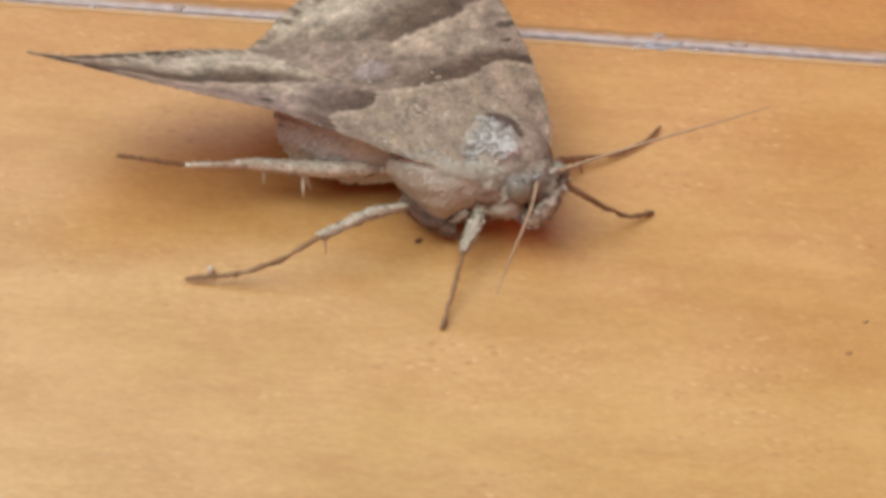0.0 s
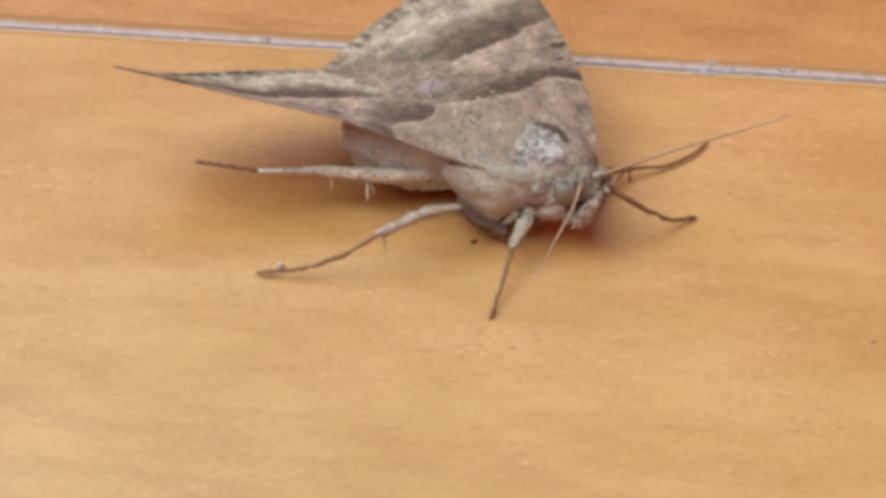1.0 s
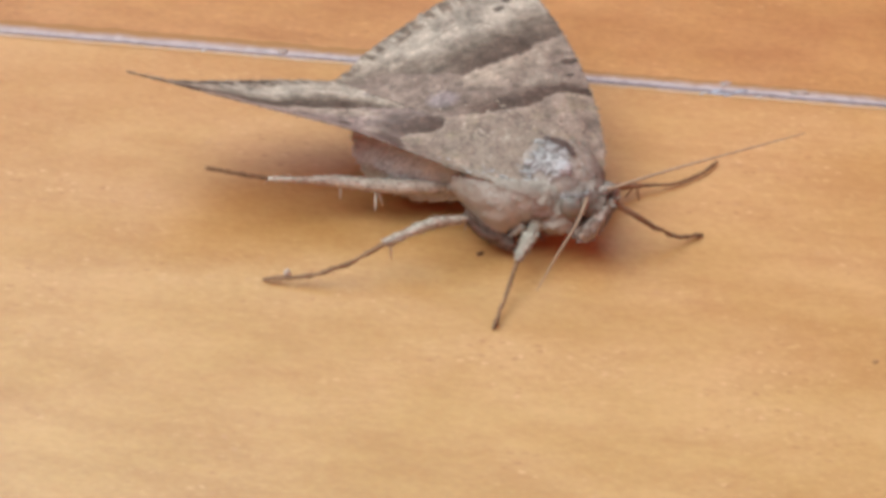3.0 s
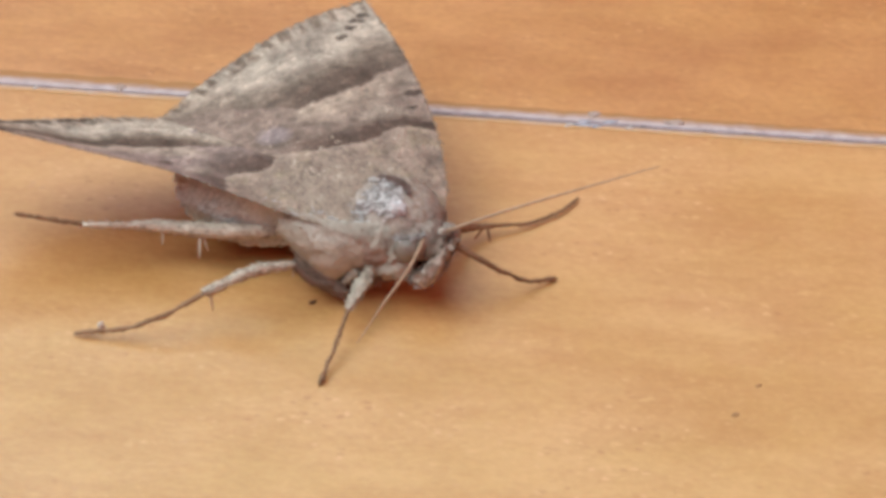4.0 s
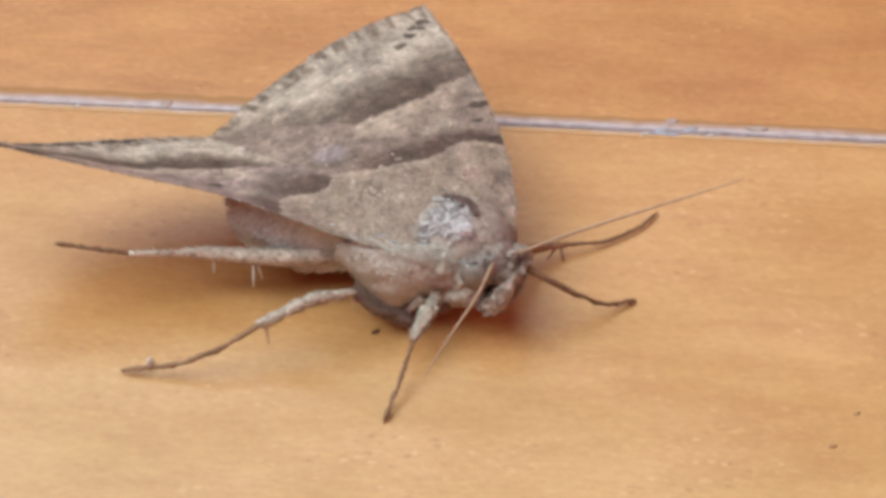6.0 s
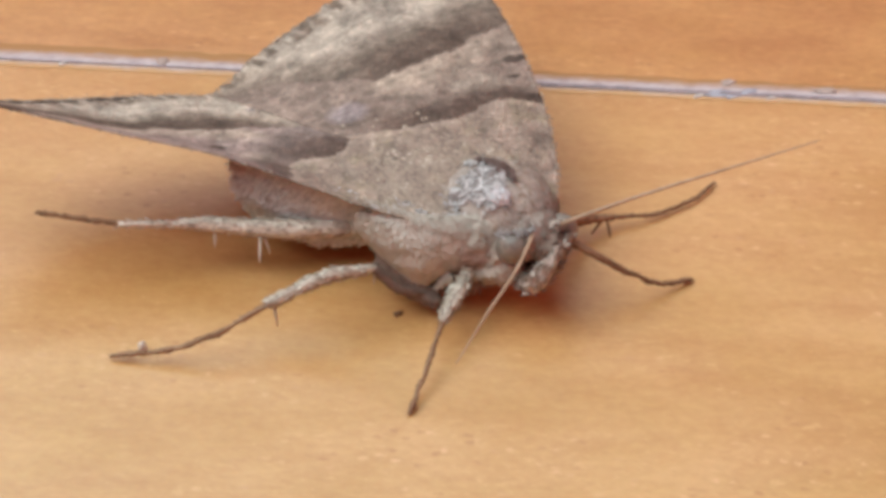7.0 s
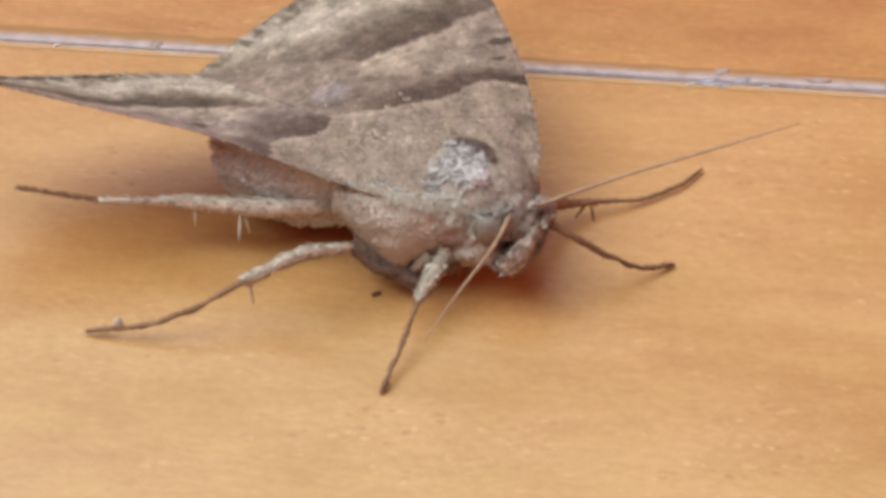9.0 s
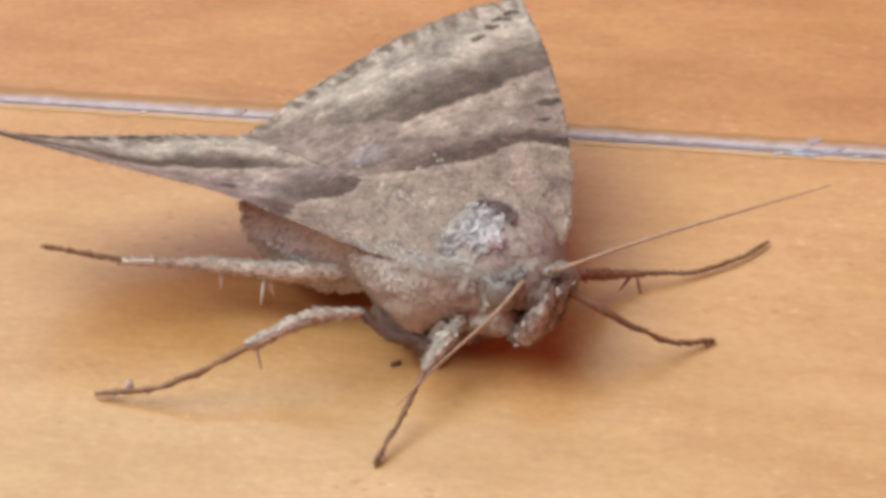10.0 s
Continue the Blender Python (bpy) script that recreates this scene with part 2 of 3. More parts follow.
def wing_scales(name, inner_band, outer_band, mid, cloud, dots):
    """Forewing: two dark bands on grey-tan scales, laid out by the wing's own u (base to rim) and v (front edge to inner edge).
    Each band: where it begins, how wide it is and how strong, each as (v, value) from the front edge inwards; its inner edge is sharp and it fades outwards.
    mid: the colour between the bands; cloud: (u, v, ru, rv) of a lilac patch; dots: (u, v, ru, rv) of dark marks."""
    n = Net(name)
    uv = n.coords("UV")
    p = n.node("ShaderNodeNewGeometry", 0)
    xyz = n.tree.nodes.new("ShaderNodeSeparateXYZ")
    n.link(xyz.inputs[0], uv)
    u, v = xyz.outputs[0], xyz.outputs[1]
    wave = n.math("SUBTRACT", n.noise(p, 600.0, 3.0, 0.6), 0.5)
    jag = n.math("SUBTRACT", n.noise(p, 3200.0, 3.0, 0.65), 0.5)
    s = n.math("ADD", u, n.math("ADD", n.math("MULTIPLY", wave, 0.045), n.math("MULTIPLY", jag, 0.035)))
    r = n.math("ADD", v, n.math("ADD", n.math("MULTIPLY", wave, 0.06), n.math("MULTIPLY", jag, 0.05)))

    def band(begin, width, force):
        """0 to 1: how dark the band is here, and how far past its beginning we are."""
        past = n.math("SUBTRACT", s, n.ramp(v, *begin))
        across = n.math("DIVIDE", past, n.ramp(v, *width))
        body = n.ramp(n.math("ADD", n.math("MULTIPLY", across, 0.5), 0.25), (0.225, 0.0), (0.262, 1.0), (0.55, 0.93), (0.72, 0.50), (0.98, 0.0))
        return n.math("MULTIPLY", body, n.ramp(v, *force)), past

    one, past_one = band(*inner_band)
    two, past_two = band(*outer_band)
    # ground colour: grey-olive base, warmer middle, pale outer third
    olive = n.noise(p, 900.0, 3.0, 0.6)
    base = n.ramp(olive, (0.35, (0.275, 0.207, 0.165)), (0.5, (0.315, 0.24, 0.19)), (0.65, (0.325, 0.258, 0.182)))
    c = n.mix(n.ramp(n.math("ADD", past_one, 0.5), (0.47, 0.0), (0.49, 0.32), (0.50, 0.0)), base, (0.42, 0.335, 0.265))
    c = n.mix(n.ramp(n.math("ADD", past_one, 0.5), (0.495, 0.0), (0.51, 1.0)), c, mid)
    glow = n.ramp(n.math("ADD", past_two, 0.5), (0.38, 0.0), (0.45, 0.75), (0.49, 0.9), (0.50, 0.0))
    c = n.mix(n.math("MULTIPLY", glow, n.ramp(v, (0.0, 0.35), (0.2, 0.7), (0.6, 0.9), (0.68, 0.1), (1.0, 0.0))), c, (0.43, 0.34, 0.262))
    c = n.mix(n.math("MULTIPLY", n.spot(s, r, 0.545, 0.27, 0.03, 0.15), 0.5), c, (0.44, 0.36, 0.285))
    outer = n.ramp(n.math("ADD", past_two, 0.5), (0.50, (0.31, 0.242, 0.19)), (0.60, (0.39, 0.317, 0.25)), (0.68, (0.47, 0.395, 0.32)), (0.80, (0.40, 0.335, 0.27)))
    c = n.mix(n.ramp(n.math("ADD", past_two, 0.5), (0.49, 0.0), (0.52, 1.0)), c, outer)
    # lilac-grey cloud with a brown ring
    inside = n.spot(s, r, *cloud)
    ring = n.math("SUBTRACT", n.spot(s, r, cloud[0] - 0.005, cloud[1] + 0.01, cloud[2] * 1.35, cloud[3] * 1.35), inside, clamp=True)
    c = n.mix(n.math("MULTIPLY", ring, 0.65), c, (0.155, 0.115, 0.092))
    c = n.mix(n.math("MULTIPLY", inside, 0.85), c, (0.275, 0.225, 0.22))
    c = n.mix(n.math("MULTIPLY", one, 0.93), c, (0.088, 0.056, 0.042))
    c = n.mix(n.math("MULTIPLY", two, 0.93), c, (0.095, 0.063, 0.047))
    # brown rim broken by pale dashes
    check = n.noise(n.scaled(uv, (9.0, 26.0, 1.0)), 1.0, 2.0, 0.5)
    rim = n.math("MULTIPLY", n.ramp(s, (0.935, 0.0), (0.955, 1.0)), n.ramp(check, (0.42, 0.85), (0.56, 0.0)))
    c = n.mix(rim, c, (0.17, 0.125, 0.092))
    for dot in dots:
        c = n.mix(n.math("MULTIPLY", n.spot(s, r, *dot), 0.9), c, (0.062, 0.043, 0.034))
    # single scales, patches and faint streaks along the veins
    grain = n.tree.nodes.new("ShaderNodeTexVoronoi")
    n.link(grain.inputs["Vector"], p)
    grain.inputs["Scale"].default_value = 7000.0
    tone = n.tree.nodes.new("ShaderNodeSeparateColor")
    n.link(tone.inputs[0], grain.outputs["Color"])
    c = n.mix(1.0, c, n.ramp(tone.outputs[0], (0.0, 0.82), (0.4, 1.0), (0.86, 1.05), (1.0, 1.28)), "MULTIPLY")
    patch = n.noise(p, 1700.0, 4.0, 0.68)
    c = n.mix(1.0, c, n.ramp(patch, (0.30, 0.68), (0.5, 1.0), (0.70, 1.34)), "MULTIPLY")
    blotch = n.noise(p, 800.0, 3.0, 0.6)
    c = n.mix(1.0, c, n.ramp(blotch, (0.32, 0.80), (0.5, 1.0), (0.68, 1.18)), "MULTIPLY")
    line = n.noise(n.scaled(uv, (30.0, 6.0, 1.0)), 1.0, 4.0, 0.65, 0.6)
    c = n.mix(1.0, c, n.ramp(line, (0.32, 0.78), (0.5, 1.0), (0.68, 1.22)), "MULTIPLY")
    c = n.mix(1.0, c, (1.01, 1.0, 1.01), "MULTIPLY")
    h = n.math("ADD", n.math("MULTIPLY", grain.outputs["Distance"], 0.8), n.math("MULTIPLY", patch, 2.5))
    return n.done(c, 0.75, n.bump(h, 0.00008, 0.8), Specular_IOR_Level=0.25)


WOOD_FRONT = wood("varnished_wood", (0.605, 0.36, 0.146), (0.475, 0.242, 0.080), 0.0)
WOOD_BACK = wood("varnished_wood_deeper", (0.565, 0.297, 0.106), (0.39, 0.174, 0.052), 0.37)


def filler():
    """Pale lilac filler, smeared out and worn thin towards the wood on both sides."""
    n = Net("pale_filler")
    p = n.node("ShaderNodeNewGeometry", 0)
    xyz = n.tree.nodes.new("ShaderNodeSeparateXYZ")
    n.link(xyz.inputs[0], p)
    a, b = n.noise(p, 1500.0, 4.0, 0.6), n.noise(n.scaled(p, (700.0, 3000.0, 1.0)), 1.0, 4.0, 0.7)
    c = n.ramp(a, (0.3, (0.37, 0.30, 0.31)), (0.5, (0.49, 0.405, 0.41)), (0.7, (0.59, 0.51, 0.51)))
    away = n.math("ABSOLUTE", n.math("SUBTRACT", xyz.outputs[1], 1.722 * U))
    away = n.math("ADD", n.math("MULTIPLY", away, 1650.0), n.math("MULTIPLY", n.math("SUBTRACT", b, 0.5), 1.1))
    c = n.mix(n.ramp(away, (0.10, 0.0), (0.80, 1.0)), c, n.ramp(n.math("ADD", n.math("MULTIPLY", n.math("SUBTRACT", xyz.outputs[1], 1.722 * U), 1000.0), 0.5), (0.49, (0.54, 0.30, 0.125)), (0.51, (0.38, 0.185, 0.065))))
    return n.done(c, 0.55, n.bump(a, 0.00002, 0.6))


FILLER = filler()
STAIN = plain("faded_stain", (0.40, 0.30, 0.26), 0.3, 2500.0, 0.7)
GAP = plain("dark_seam", (0.27, 0.215, 0.225), 0.4, 2500.0, 0.8)
SUBFLOOR = plain("subfloor", (0.25, 0.17, 0.1), 0.3, 200.0, 0.9)
WING_RIGHT = wing_scales(
    "moth_wing_scales",
    (((0.0, 0.468), (0.15, 0.483), (0.35, 0.459), (0.52, 0.417), (0.74, 0.437), (0.86, 0.470), (1.0, 0.495)),
     ((0.0, 0.045), (0.15, 0.04), (0.33, 0.05), (0.45, 0.085), (0.62, 0.095), (0.75, 0.095), (0.88, 0.05), (1.0, 0.03)),
     ((0.0, 1.0), (0.76, 0.95), (0.84, 0.6), (0.92, 0.3), (1.0, 0.2))),
    (((0.0, 0.726), (0.12, 0.712), (0.28, 0.672), (0.50, 0.661), (0.60, 0.661), (0.70, 0.715), (0.80, 0.80), (1.0, 0.95)),
     ((0.0, 0.08), (0.10, 0.10), (0.22, 0.12), (0.39, 0.115), (0.60, 0.14), (0.70, 0.11), (0.80, 0.06), (1.0, 0.04)),
     ((0.0, 0.75), (0.12, 0.85), (0.30, 1.0), (0.55, 0.95), (0.66, 0.6), (0.78, 0.3), (1.0, 0.15))),
    (0.285, 0.213, 0.172), (0.590, 0.835, 0.045, 0.09),
    ((0.617, 0.05, 0.012, 0.075), (0.560, 0.09, 0.007, 0.04), (0.883, 0.205, 0.013, 0.032), (0.905, 0.135, 0.010, 0.028), (0.930, 0.095, 0.010, 0.03), (0.947, 0.06, 0.008, 0.025)))
WING_LEFT = wing_scales(
    "moth_wing_scales_left",
    (((0.0, 0.455), (0.15, 0.462), (0.30, 0.478), (0.44, 0.478), (0.56, 0.440), (0.75, 0.452), (1.0, 0.483)),
     ((0.0, 0.06), (0.3, 0.07), (0.5, 0.12), (0.75, 0.12), (1.0, 0.08)),
     ((0.0, 0.8), (0.25, 0.9), (0.36, 0.6), (0.48, 0.95), (0.85, 1.0), (1.0, 0.8))),
    (((0.0, 0.93), (0.15, 0.885), (0.25, 0.842), (0.33, 0.808), (0.40, 0.780), (0.49, 0.730), (0.58, 0.702), (0.68, 0.680), (0.80, 0.655), (1.0, 0.62)),
     ((0.0, 0.05), (0.24, 0.09), (0.39, 0.12), (0.60, 0.125), (0.76, 0.13), (0.88, 0.10), (1.0, 0.06)),
     ((0.0, 0.7), (0.30, 0.9), (0.42, 1.0), (0.66, 1.0), (0.78, 0.75), (0.88, 0.3), (1.0, 0.0))),
    (0.295, 0.222, 0.195), (0.80, 0.97, 0.02, 0.02),
    ((0.625, 0.30, 0.016, 0.07), (0.985, 0.35, 0.010, 0.22), (0.985, 0.62, 0.009, 0.10), (0.98, 0.06, 0.16, 0.05), (0.90, 0.01, 0.10, 0.012)))
HIND = fur("hindwing_scales", (0.41, 0.405, 0.385), (0.54, 0.54, 0.51), (0.64, 0.64, 0.605), (0.72, 0.72, 0.685))
SHOULDER = fur("shoulder_scales", (0.17, 0.125, 0.098), (0.28, 0.207, 0.158), (0.345, 0.26, 0.20), (0.385, 0.30, 0.215), (0.60, 0.49, 0.395), patchy=1.3)
SKIN = fur("worn_skin", (0.19, 0.158, 0.14), (0.27, 0.232, 0.212), (0.36, 0.32, 0.30))
BREAST = fur("breast_hair", (0.34, 0.282, 0.225), (0.45, 0.388, 0.315), (0.54, 0.478, 0.395), each=0.3)
# the face's own brown; below the chest the same dark colour stands for shade
FACE_AND_SHADE = fur("dark_face_and_shade_hair", (0.14, 0.093, 0.07), (0.225, 0.158, 0.12), (0.31, 0.23, 0.18))
PALP = fur("palp_scales", (0.20, 0.15, 0.115), (0.50, 0.41, 0.34), (0.76, 0.67, 0.58), patchy=1.4)
LAPPET = fur("chest_scales", (0.365, 0.325, 0.268), (0.51, 0.465, 0.395), (0.65, 0.605, 0.525), patchy=1.0, each=0.06)
FUR_GREY = fur("moth_grey_fur", (0.28, 0.222, 0.185), (0.40, 0.325, 0.27), (0.51, 0.425, 0.355))
FUR = fur("moth_fur", (0.23, 0.17, 0.138), (0.35, 0.265, 0.215), (0.44, 0.345, 0.28), (0.53, 0.425, 0.36))
SCALES = fur("white_scales", (0.28, 0.253, 0.235), (0.55, 0.515, 0.49), (0.77, 0.735, 0.705))
WHITE_DOWN = fur("white_down", (0.62, 0.59, 0.58), (0.78, 0.75, 0.74), (0.85, 0.83, 0.82))
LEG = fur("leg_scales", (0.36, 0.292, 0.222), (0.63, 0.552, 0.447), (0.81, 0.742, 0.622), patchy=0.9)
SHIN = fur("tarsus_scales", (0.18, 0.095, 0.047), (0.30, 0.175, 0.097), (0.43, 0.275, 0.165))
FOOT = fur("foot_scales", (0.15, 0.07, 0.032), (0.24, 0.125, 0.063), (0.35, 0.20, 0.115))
HORN = fur("antenna_scales", (0.25, 0.155, 0.09), (0.40, 0.27, 0.175), (0.54, 0.385, 0.27))
EYE = plain("compound_eye", (0.215, 0.182, 0.155), 0.3, 1200.0, 0.35)
DARK = plain("dark_speck", (0.16, 0.08, 0.04), 0.4, 4000.0, 0.7)
BALD = plain("bald_skin", (0.13, 0.085, 0.072), 0.4, 4000.0, 0.6)
FLECK = plain("brown_fleck", (0.40, 0.22, 0.10), 0.3, 4000.0, 0.7)
WHITE = plain("white_crumb", (0.62, 0.51, 0.43), 0.15, 4000.0, 0.6)
CHIP = plain("pale_filler_chip", (0.52, 0.44, 0.40), 0.2, 3000.0, 0.6)
BLUE = plain("blue_grey_stain", (0.37, 0.36, 0.41), 0.3, 3000.0, 0.6)


# ---------------------------------------------------------------- floor
def floor():
    bm = bmesh.new()
    bmesh.ops.create_grid(bm, x_segments=1, y_segments=1, size=40)
    for v in bm.verts:
        v.co.z = -0.012
    ground = part("floor", bm, SUBFLOOR, None, smooth=False)
    tagged(ground, "varnished honey-coloured wooden floorboards with pale filled seams", "floor", kind="structure")
    width, length, edge = 0.1285, 2.6, 0.00012
    seam = 1.715 * U

    def board(y0, material):
        """One board with eased long edges."""
        b = bmesh.new()
        y1 = y0 + width - 0.0002
        ring = [(y0, -0.011), (y0, -edge), (y0 + edge * 0.4, -edge * 0.3), (y0 + edge, 0), (y1 - edge, 0), (y1 - edge * 0.4, -edge * 0.3), (y1, -edge), (y1, -0.011)]
        rows = [[b.verts.new((x, y, z)) for y, z in ring] for x in (-length / 2, length / 2)]
        for i in range(len(ring)):
            j = (i + 1) % len(ring)
            b.faces.new((rows[0][i], rows[1][i], rows[1][j], rows[0][j]))
        b.faces.new(rows[0])
        b.faces.new(rows[1][::-1])
        part("plank", b, material, ground, smooth=False)

    for k in range(-10, 10):
        y0 = seam + 0.0003 + k * width
        board(y0, WOOD_FRONT if k == -1 else WOOD_BACK if k % 2 == 0 else WOOD_FRONT)
    # the seam in view: pale filler on both sides of a thin dark crack, uneven along its length
    for name, material, offset, half, z in (("seam_filler", FILLER, 0.00004, 0.00072, 0.00002), ("seam_crack", GAP, -0.00010, 0.00007, 0.00005)):
        b = bmesh.new()
        n = 360
        lo, hi = [], []
        for i in range(n + 1):
            x = -0.06 + 0.12 * i / n
            right = min(1, max(0, (x + 0.006) / 0.008))
            front = half * (0.75 if name == "seam_filler" else 0.65 + 0.7 * right)
            back = half * (1.15 - 0.25 * right if name == "seam_filler" else 0.65 + 0.7 * right)
            w1 = front * (1 + 0.18 * noise.noise((x * 900, 3, z * 1e5)) + 0.25 * noise.noise((x * 3000, 9, 1)))
            w2 = back * (1 + 0.18 * noise.noise((x * 900, 7, z * 1e5)) + 0.25 * noise.noise((x * 3000, 5, 2)))
            c = seam + offset + 0.00003 * noise.noise((x * 300, 1, 1))
            lo.append(b.verts.new((x, c - w1, z)))
            hi.append(b.verts.new((x, c + w2, z)))
        for i in range(n):
            b.faces.new((lo[i], lo[i + 1], hi[i + 1], hi[i]))
        part(name, b, material, ground, smooth=False)


floor()
# unseen red walls, added to bounce warm light into the shade, well outside the view
BOUNCE_WALL = plain("red_bounce_paint", (0.80, 0.22, 0.18), 0.12, 6.0, 0.8, 0.001)
for name, x, y, sx, sy, tall in (("bounce_wall_north", 0.0, 1.30, 1.4, 0.05, 1.25), ("bounce_wall_south", 0.0, -1.30, 1.4, 0.05, 1.9), ("bounce_wall_east", 1.35, 0.0, 0.05, 1.25, 1.5), ("bounce_wall_west", -1.35, 0.0, 0.05, 1.25, 0.85)):
    bm = bmesh.new()
    bmesh.ops.create_cube(bm, size=1)
    for v in bm.verts:
        v.co = Vector((x + v.co.x * 2 * sx, y + v.co.y * 2 * sy, (v.co.z + 0.5) * tall - 0.012))
    tagged(part(name, bm, BOUNCE_WALL, None, smooth=False), "unseen terracotta wall added to bounce red light into the shade", "wall", kind="structure")


def lump(name, at, size, material, label, category, seed, group=""):
    """A small crumb or stain lying on the floor; size: half lengths in centimetres."""
    rnd = random.Random(seed)
    bm = bmesh.new()
    bmesh.ops.create_icosphere(bm, subdivisions=2, radius=1)
    turn = rnd.uniform(0, 3)
    for v in bm.verts:
        k = 1 + 0.55 * noise.noise(v.co * 1.6 + Vector((seed, 0, 0))) + 0.3 * noise.noise(v.co * 4 + Vector((0, seed, 0)))
        v.co = Euler((0, 0, turn * 0.3)).to_matrix() @ Vector((v.co.x * size[0] * k, v.co.y * size[1] * k, max(v.co.z, -0.6) * size[2] * k)) * U
        v.co += V(at[0], at[1], at[2] + size[2] * 0.55)
    ob = part(name, bm, material, None)
    return tagged(ob, label, category, group)


# ---------------------------------------------------------------- moth
moth = new("moth")
moth.location = V(0.08, 0.72, 0)
tagged(moth, "grey-brown moth with dark-banded wings resting on wooden floor", "moth")
HOME = moth.location.copy()
AXIS = Vector((-0.888, 0.459, 0.0))


def moth_part(name, bm, material, parent=None, label=""):
    """A part of the moth, made in world coordinates and hung on it."""
    ob = part(name, bm, material, None, label)
    ob.data.transform(Matrix.Translation(-HOME))
    ob.parent = parent or moth
    return ob


def wing(name, costa, inner, rim, material, seed, parent=None, label="", jag=0.010, nu=90, nv=70, arch=0.0, ripple=0.02, hairs=0):
    """A wing between its front edge, inner edge (both from the base) and outer rim (front to back)."""
    rnd = random.Random(seed)
    c, i, t = spline(costa, nu), spline(inner, nu), spline(rim, nv)
    bm = bmesh.new()
    layer = bm.loops.layers.uv.new("wing")
    grid, place = [], {}
    jags = [rnd.uniform(-1, 1) * jag for _ in range(nv + 1)]
    for a in range(nu + 1):
        s = a / nu
        row = []
        for b in range(nv + 1):
            r = b / nv
            base = c[0].lerp(i[0], r)
            p = c[a].lerp(i[a], r) + base.lerp(t[b], s)
            p -= c[0].lerp(i[0], r).lerp(c[-1].lerp(i[-1], r), s)
            p = p + Vector((0, 0, arch * math.sin(math.pi * r) * math.sin(math.pi * min(1, s * 1.1 + 0.1))))
            p.z += ripple * (noise.noise((p.x * 4, p.y * 4, seed)) + 0.5 * noise.noise((p.x * 11, p.y * 11, seed))) * min(1, 3 * r * (1 - r) + 0.02)
            # veins run outwards as faint ridges
            p.z += 0.004 * s * max(0, math.cos(2 * math.pi * r * 6)) ** 6
            if s > 0.9:
                out = (t[b] - c[0].lerp(i[0], 0.5)).normalized()
                p += out * jags[b] * (s - 0.9) / 0.1
            v = bm.verts.new(p * U)
            place[v] = (s, r)
            row.append(v)
        grid.append(row)
    for a in range(nu):
        for b in range(nv):
            f = bm.faces.new((grid[a][b], grid[a + 1][b], grid[a + 1][b + 1], grid[a][b + 1]))
            for loop in f.loops:
                loop[layer].uv = place[loop.vert]
    bm.normal_update()
    if sum(f.normal.z for f in bm.faces) < 0:
        bmesh.ops.reverse_faces(bm, faces=bm.faces[:])
    if hairs:
        furred(bm, hairs, 0.03, 0.007, (-0.5, -0.1, -0.7), 0.06, seed)
    ob = moth_part(name, bm, material, parent, label)
    thick = ob.modifiers.new("thickness", "SOLIDIFY")
    thick.thickness, thick.offset = 0.00005, -1
    return ob


def edge_scales(points, n, length, width, seed, out):
    """Loose scales along an edge."""
    rnd = random.Random(seed)
    curve = spline(points, 200)
    bm = bmesh.new()
    for _ in range(n):
        k = rnd.randrange(200)
        at = (curve[k].lerp(curve[k + 1], rnd.random()) + Vector([rnd.gauss(0, 0.003) for _ in range(3)])) * U
        d = (Vector(out) + Vector([rnd.uniform(-0.6, 0.6) for _ in range(3)])).normalized()
        flake(bm, at, d, Vector((0, 0, 1)), U * length * rnd.uniform(0.5, 1.3), U * width, 0.1)
    return bm


# right forewing, seen full on
R_COSTA = ((0.40, 0.70, 0.285), (0.402, 0.87, 0.335), (0.322, 1.157, 0.404), (0.162, 1.505, 0.463), (-0.055, 1.895, 0.45))
MID = ((0.13, 0.765, 0.395), (-0.07, 0.83, 0.405), (-0.311, 0.903, 0.378), (-0.60, 1.05, 0.345), (-0.814, 1.158, 0.324))
R_RIM = ((-0.055, 1.895, 0.45), (-0.33, 1.70, 0.44), (-0.597, 1.437, 0.386), (-0.814, 1.158, 0.324))
right_wing = wing("forewing", R_COSTA, MID, R_RIM, WING_RIGHT, 3, arch=0.02)
# left forewing, held out and seen almost along its surface
L_COSTA = ((0.20, 0.585, 0.33), (0.03, 0.535, 0.352), (-0.13, 0.535, 0.38), (-0.40, 0.62, 0.407), (-0.68, 0.69, 0.450), (-0.96, 0.675, 0.526), (-1.28, 0.69, 0.585), (-1.656, 0.714, 0.652))
L_RIM = ((-1.656, 0.714, 0.652), (-1.458, 0.96, 0.416), (-1.12, 1.10, 0.351), (-0.814, 1.158, 0.324))
L_MID = tuple((x, y, z - min(0.010, 0.0035 * k)) for k, (x, y, z) in enumerate(MID))
left_wing = wing("forewing", L_COSTA, L_MID, L_RIM, WING_LEFT, 8, arch=0.01)
# loose scales that fray the edges
for ob, edge, n, long, out in ((right_wing, R_COSTA, 180, 0.012, (0.7, 0.2, 0.0)), (right_wing, R_RIM, 320, 0.008, (-0.6, 0.7, -0.2)),
                               (left_wing, L_COSTA, 220, 0.008, (-0.3, -0.7, 0.1)), (left_wing, L_RIM, 160, 0.006, (-0.4, 0.7, -0.3))):
    moth_part("fringe", edge_scales(edge, n, long * 0.7, 0.011, n, out), SHOULDER, ob, "frayed edge scales")
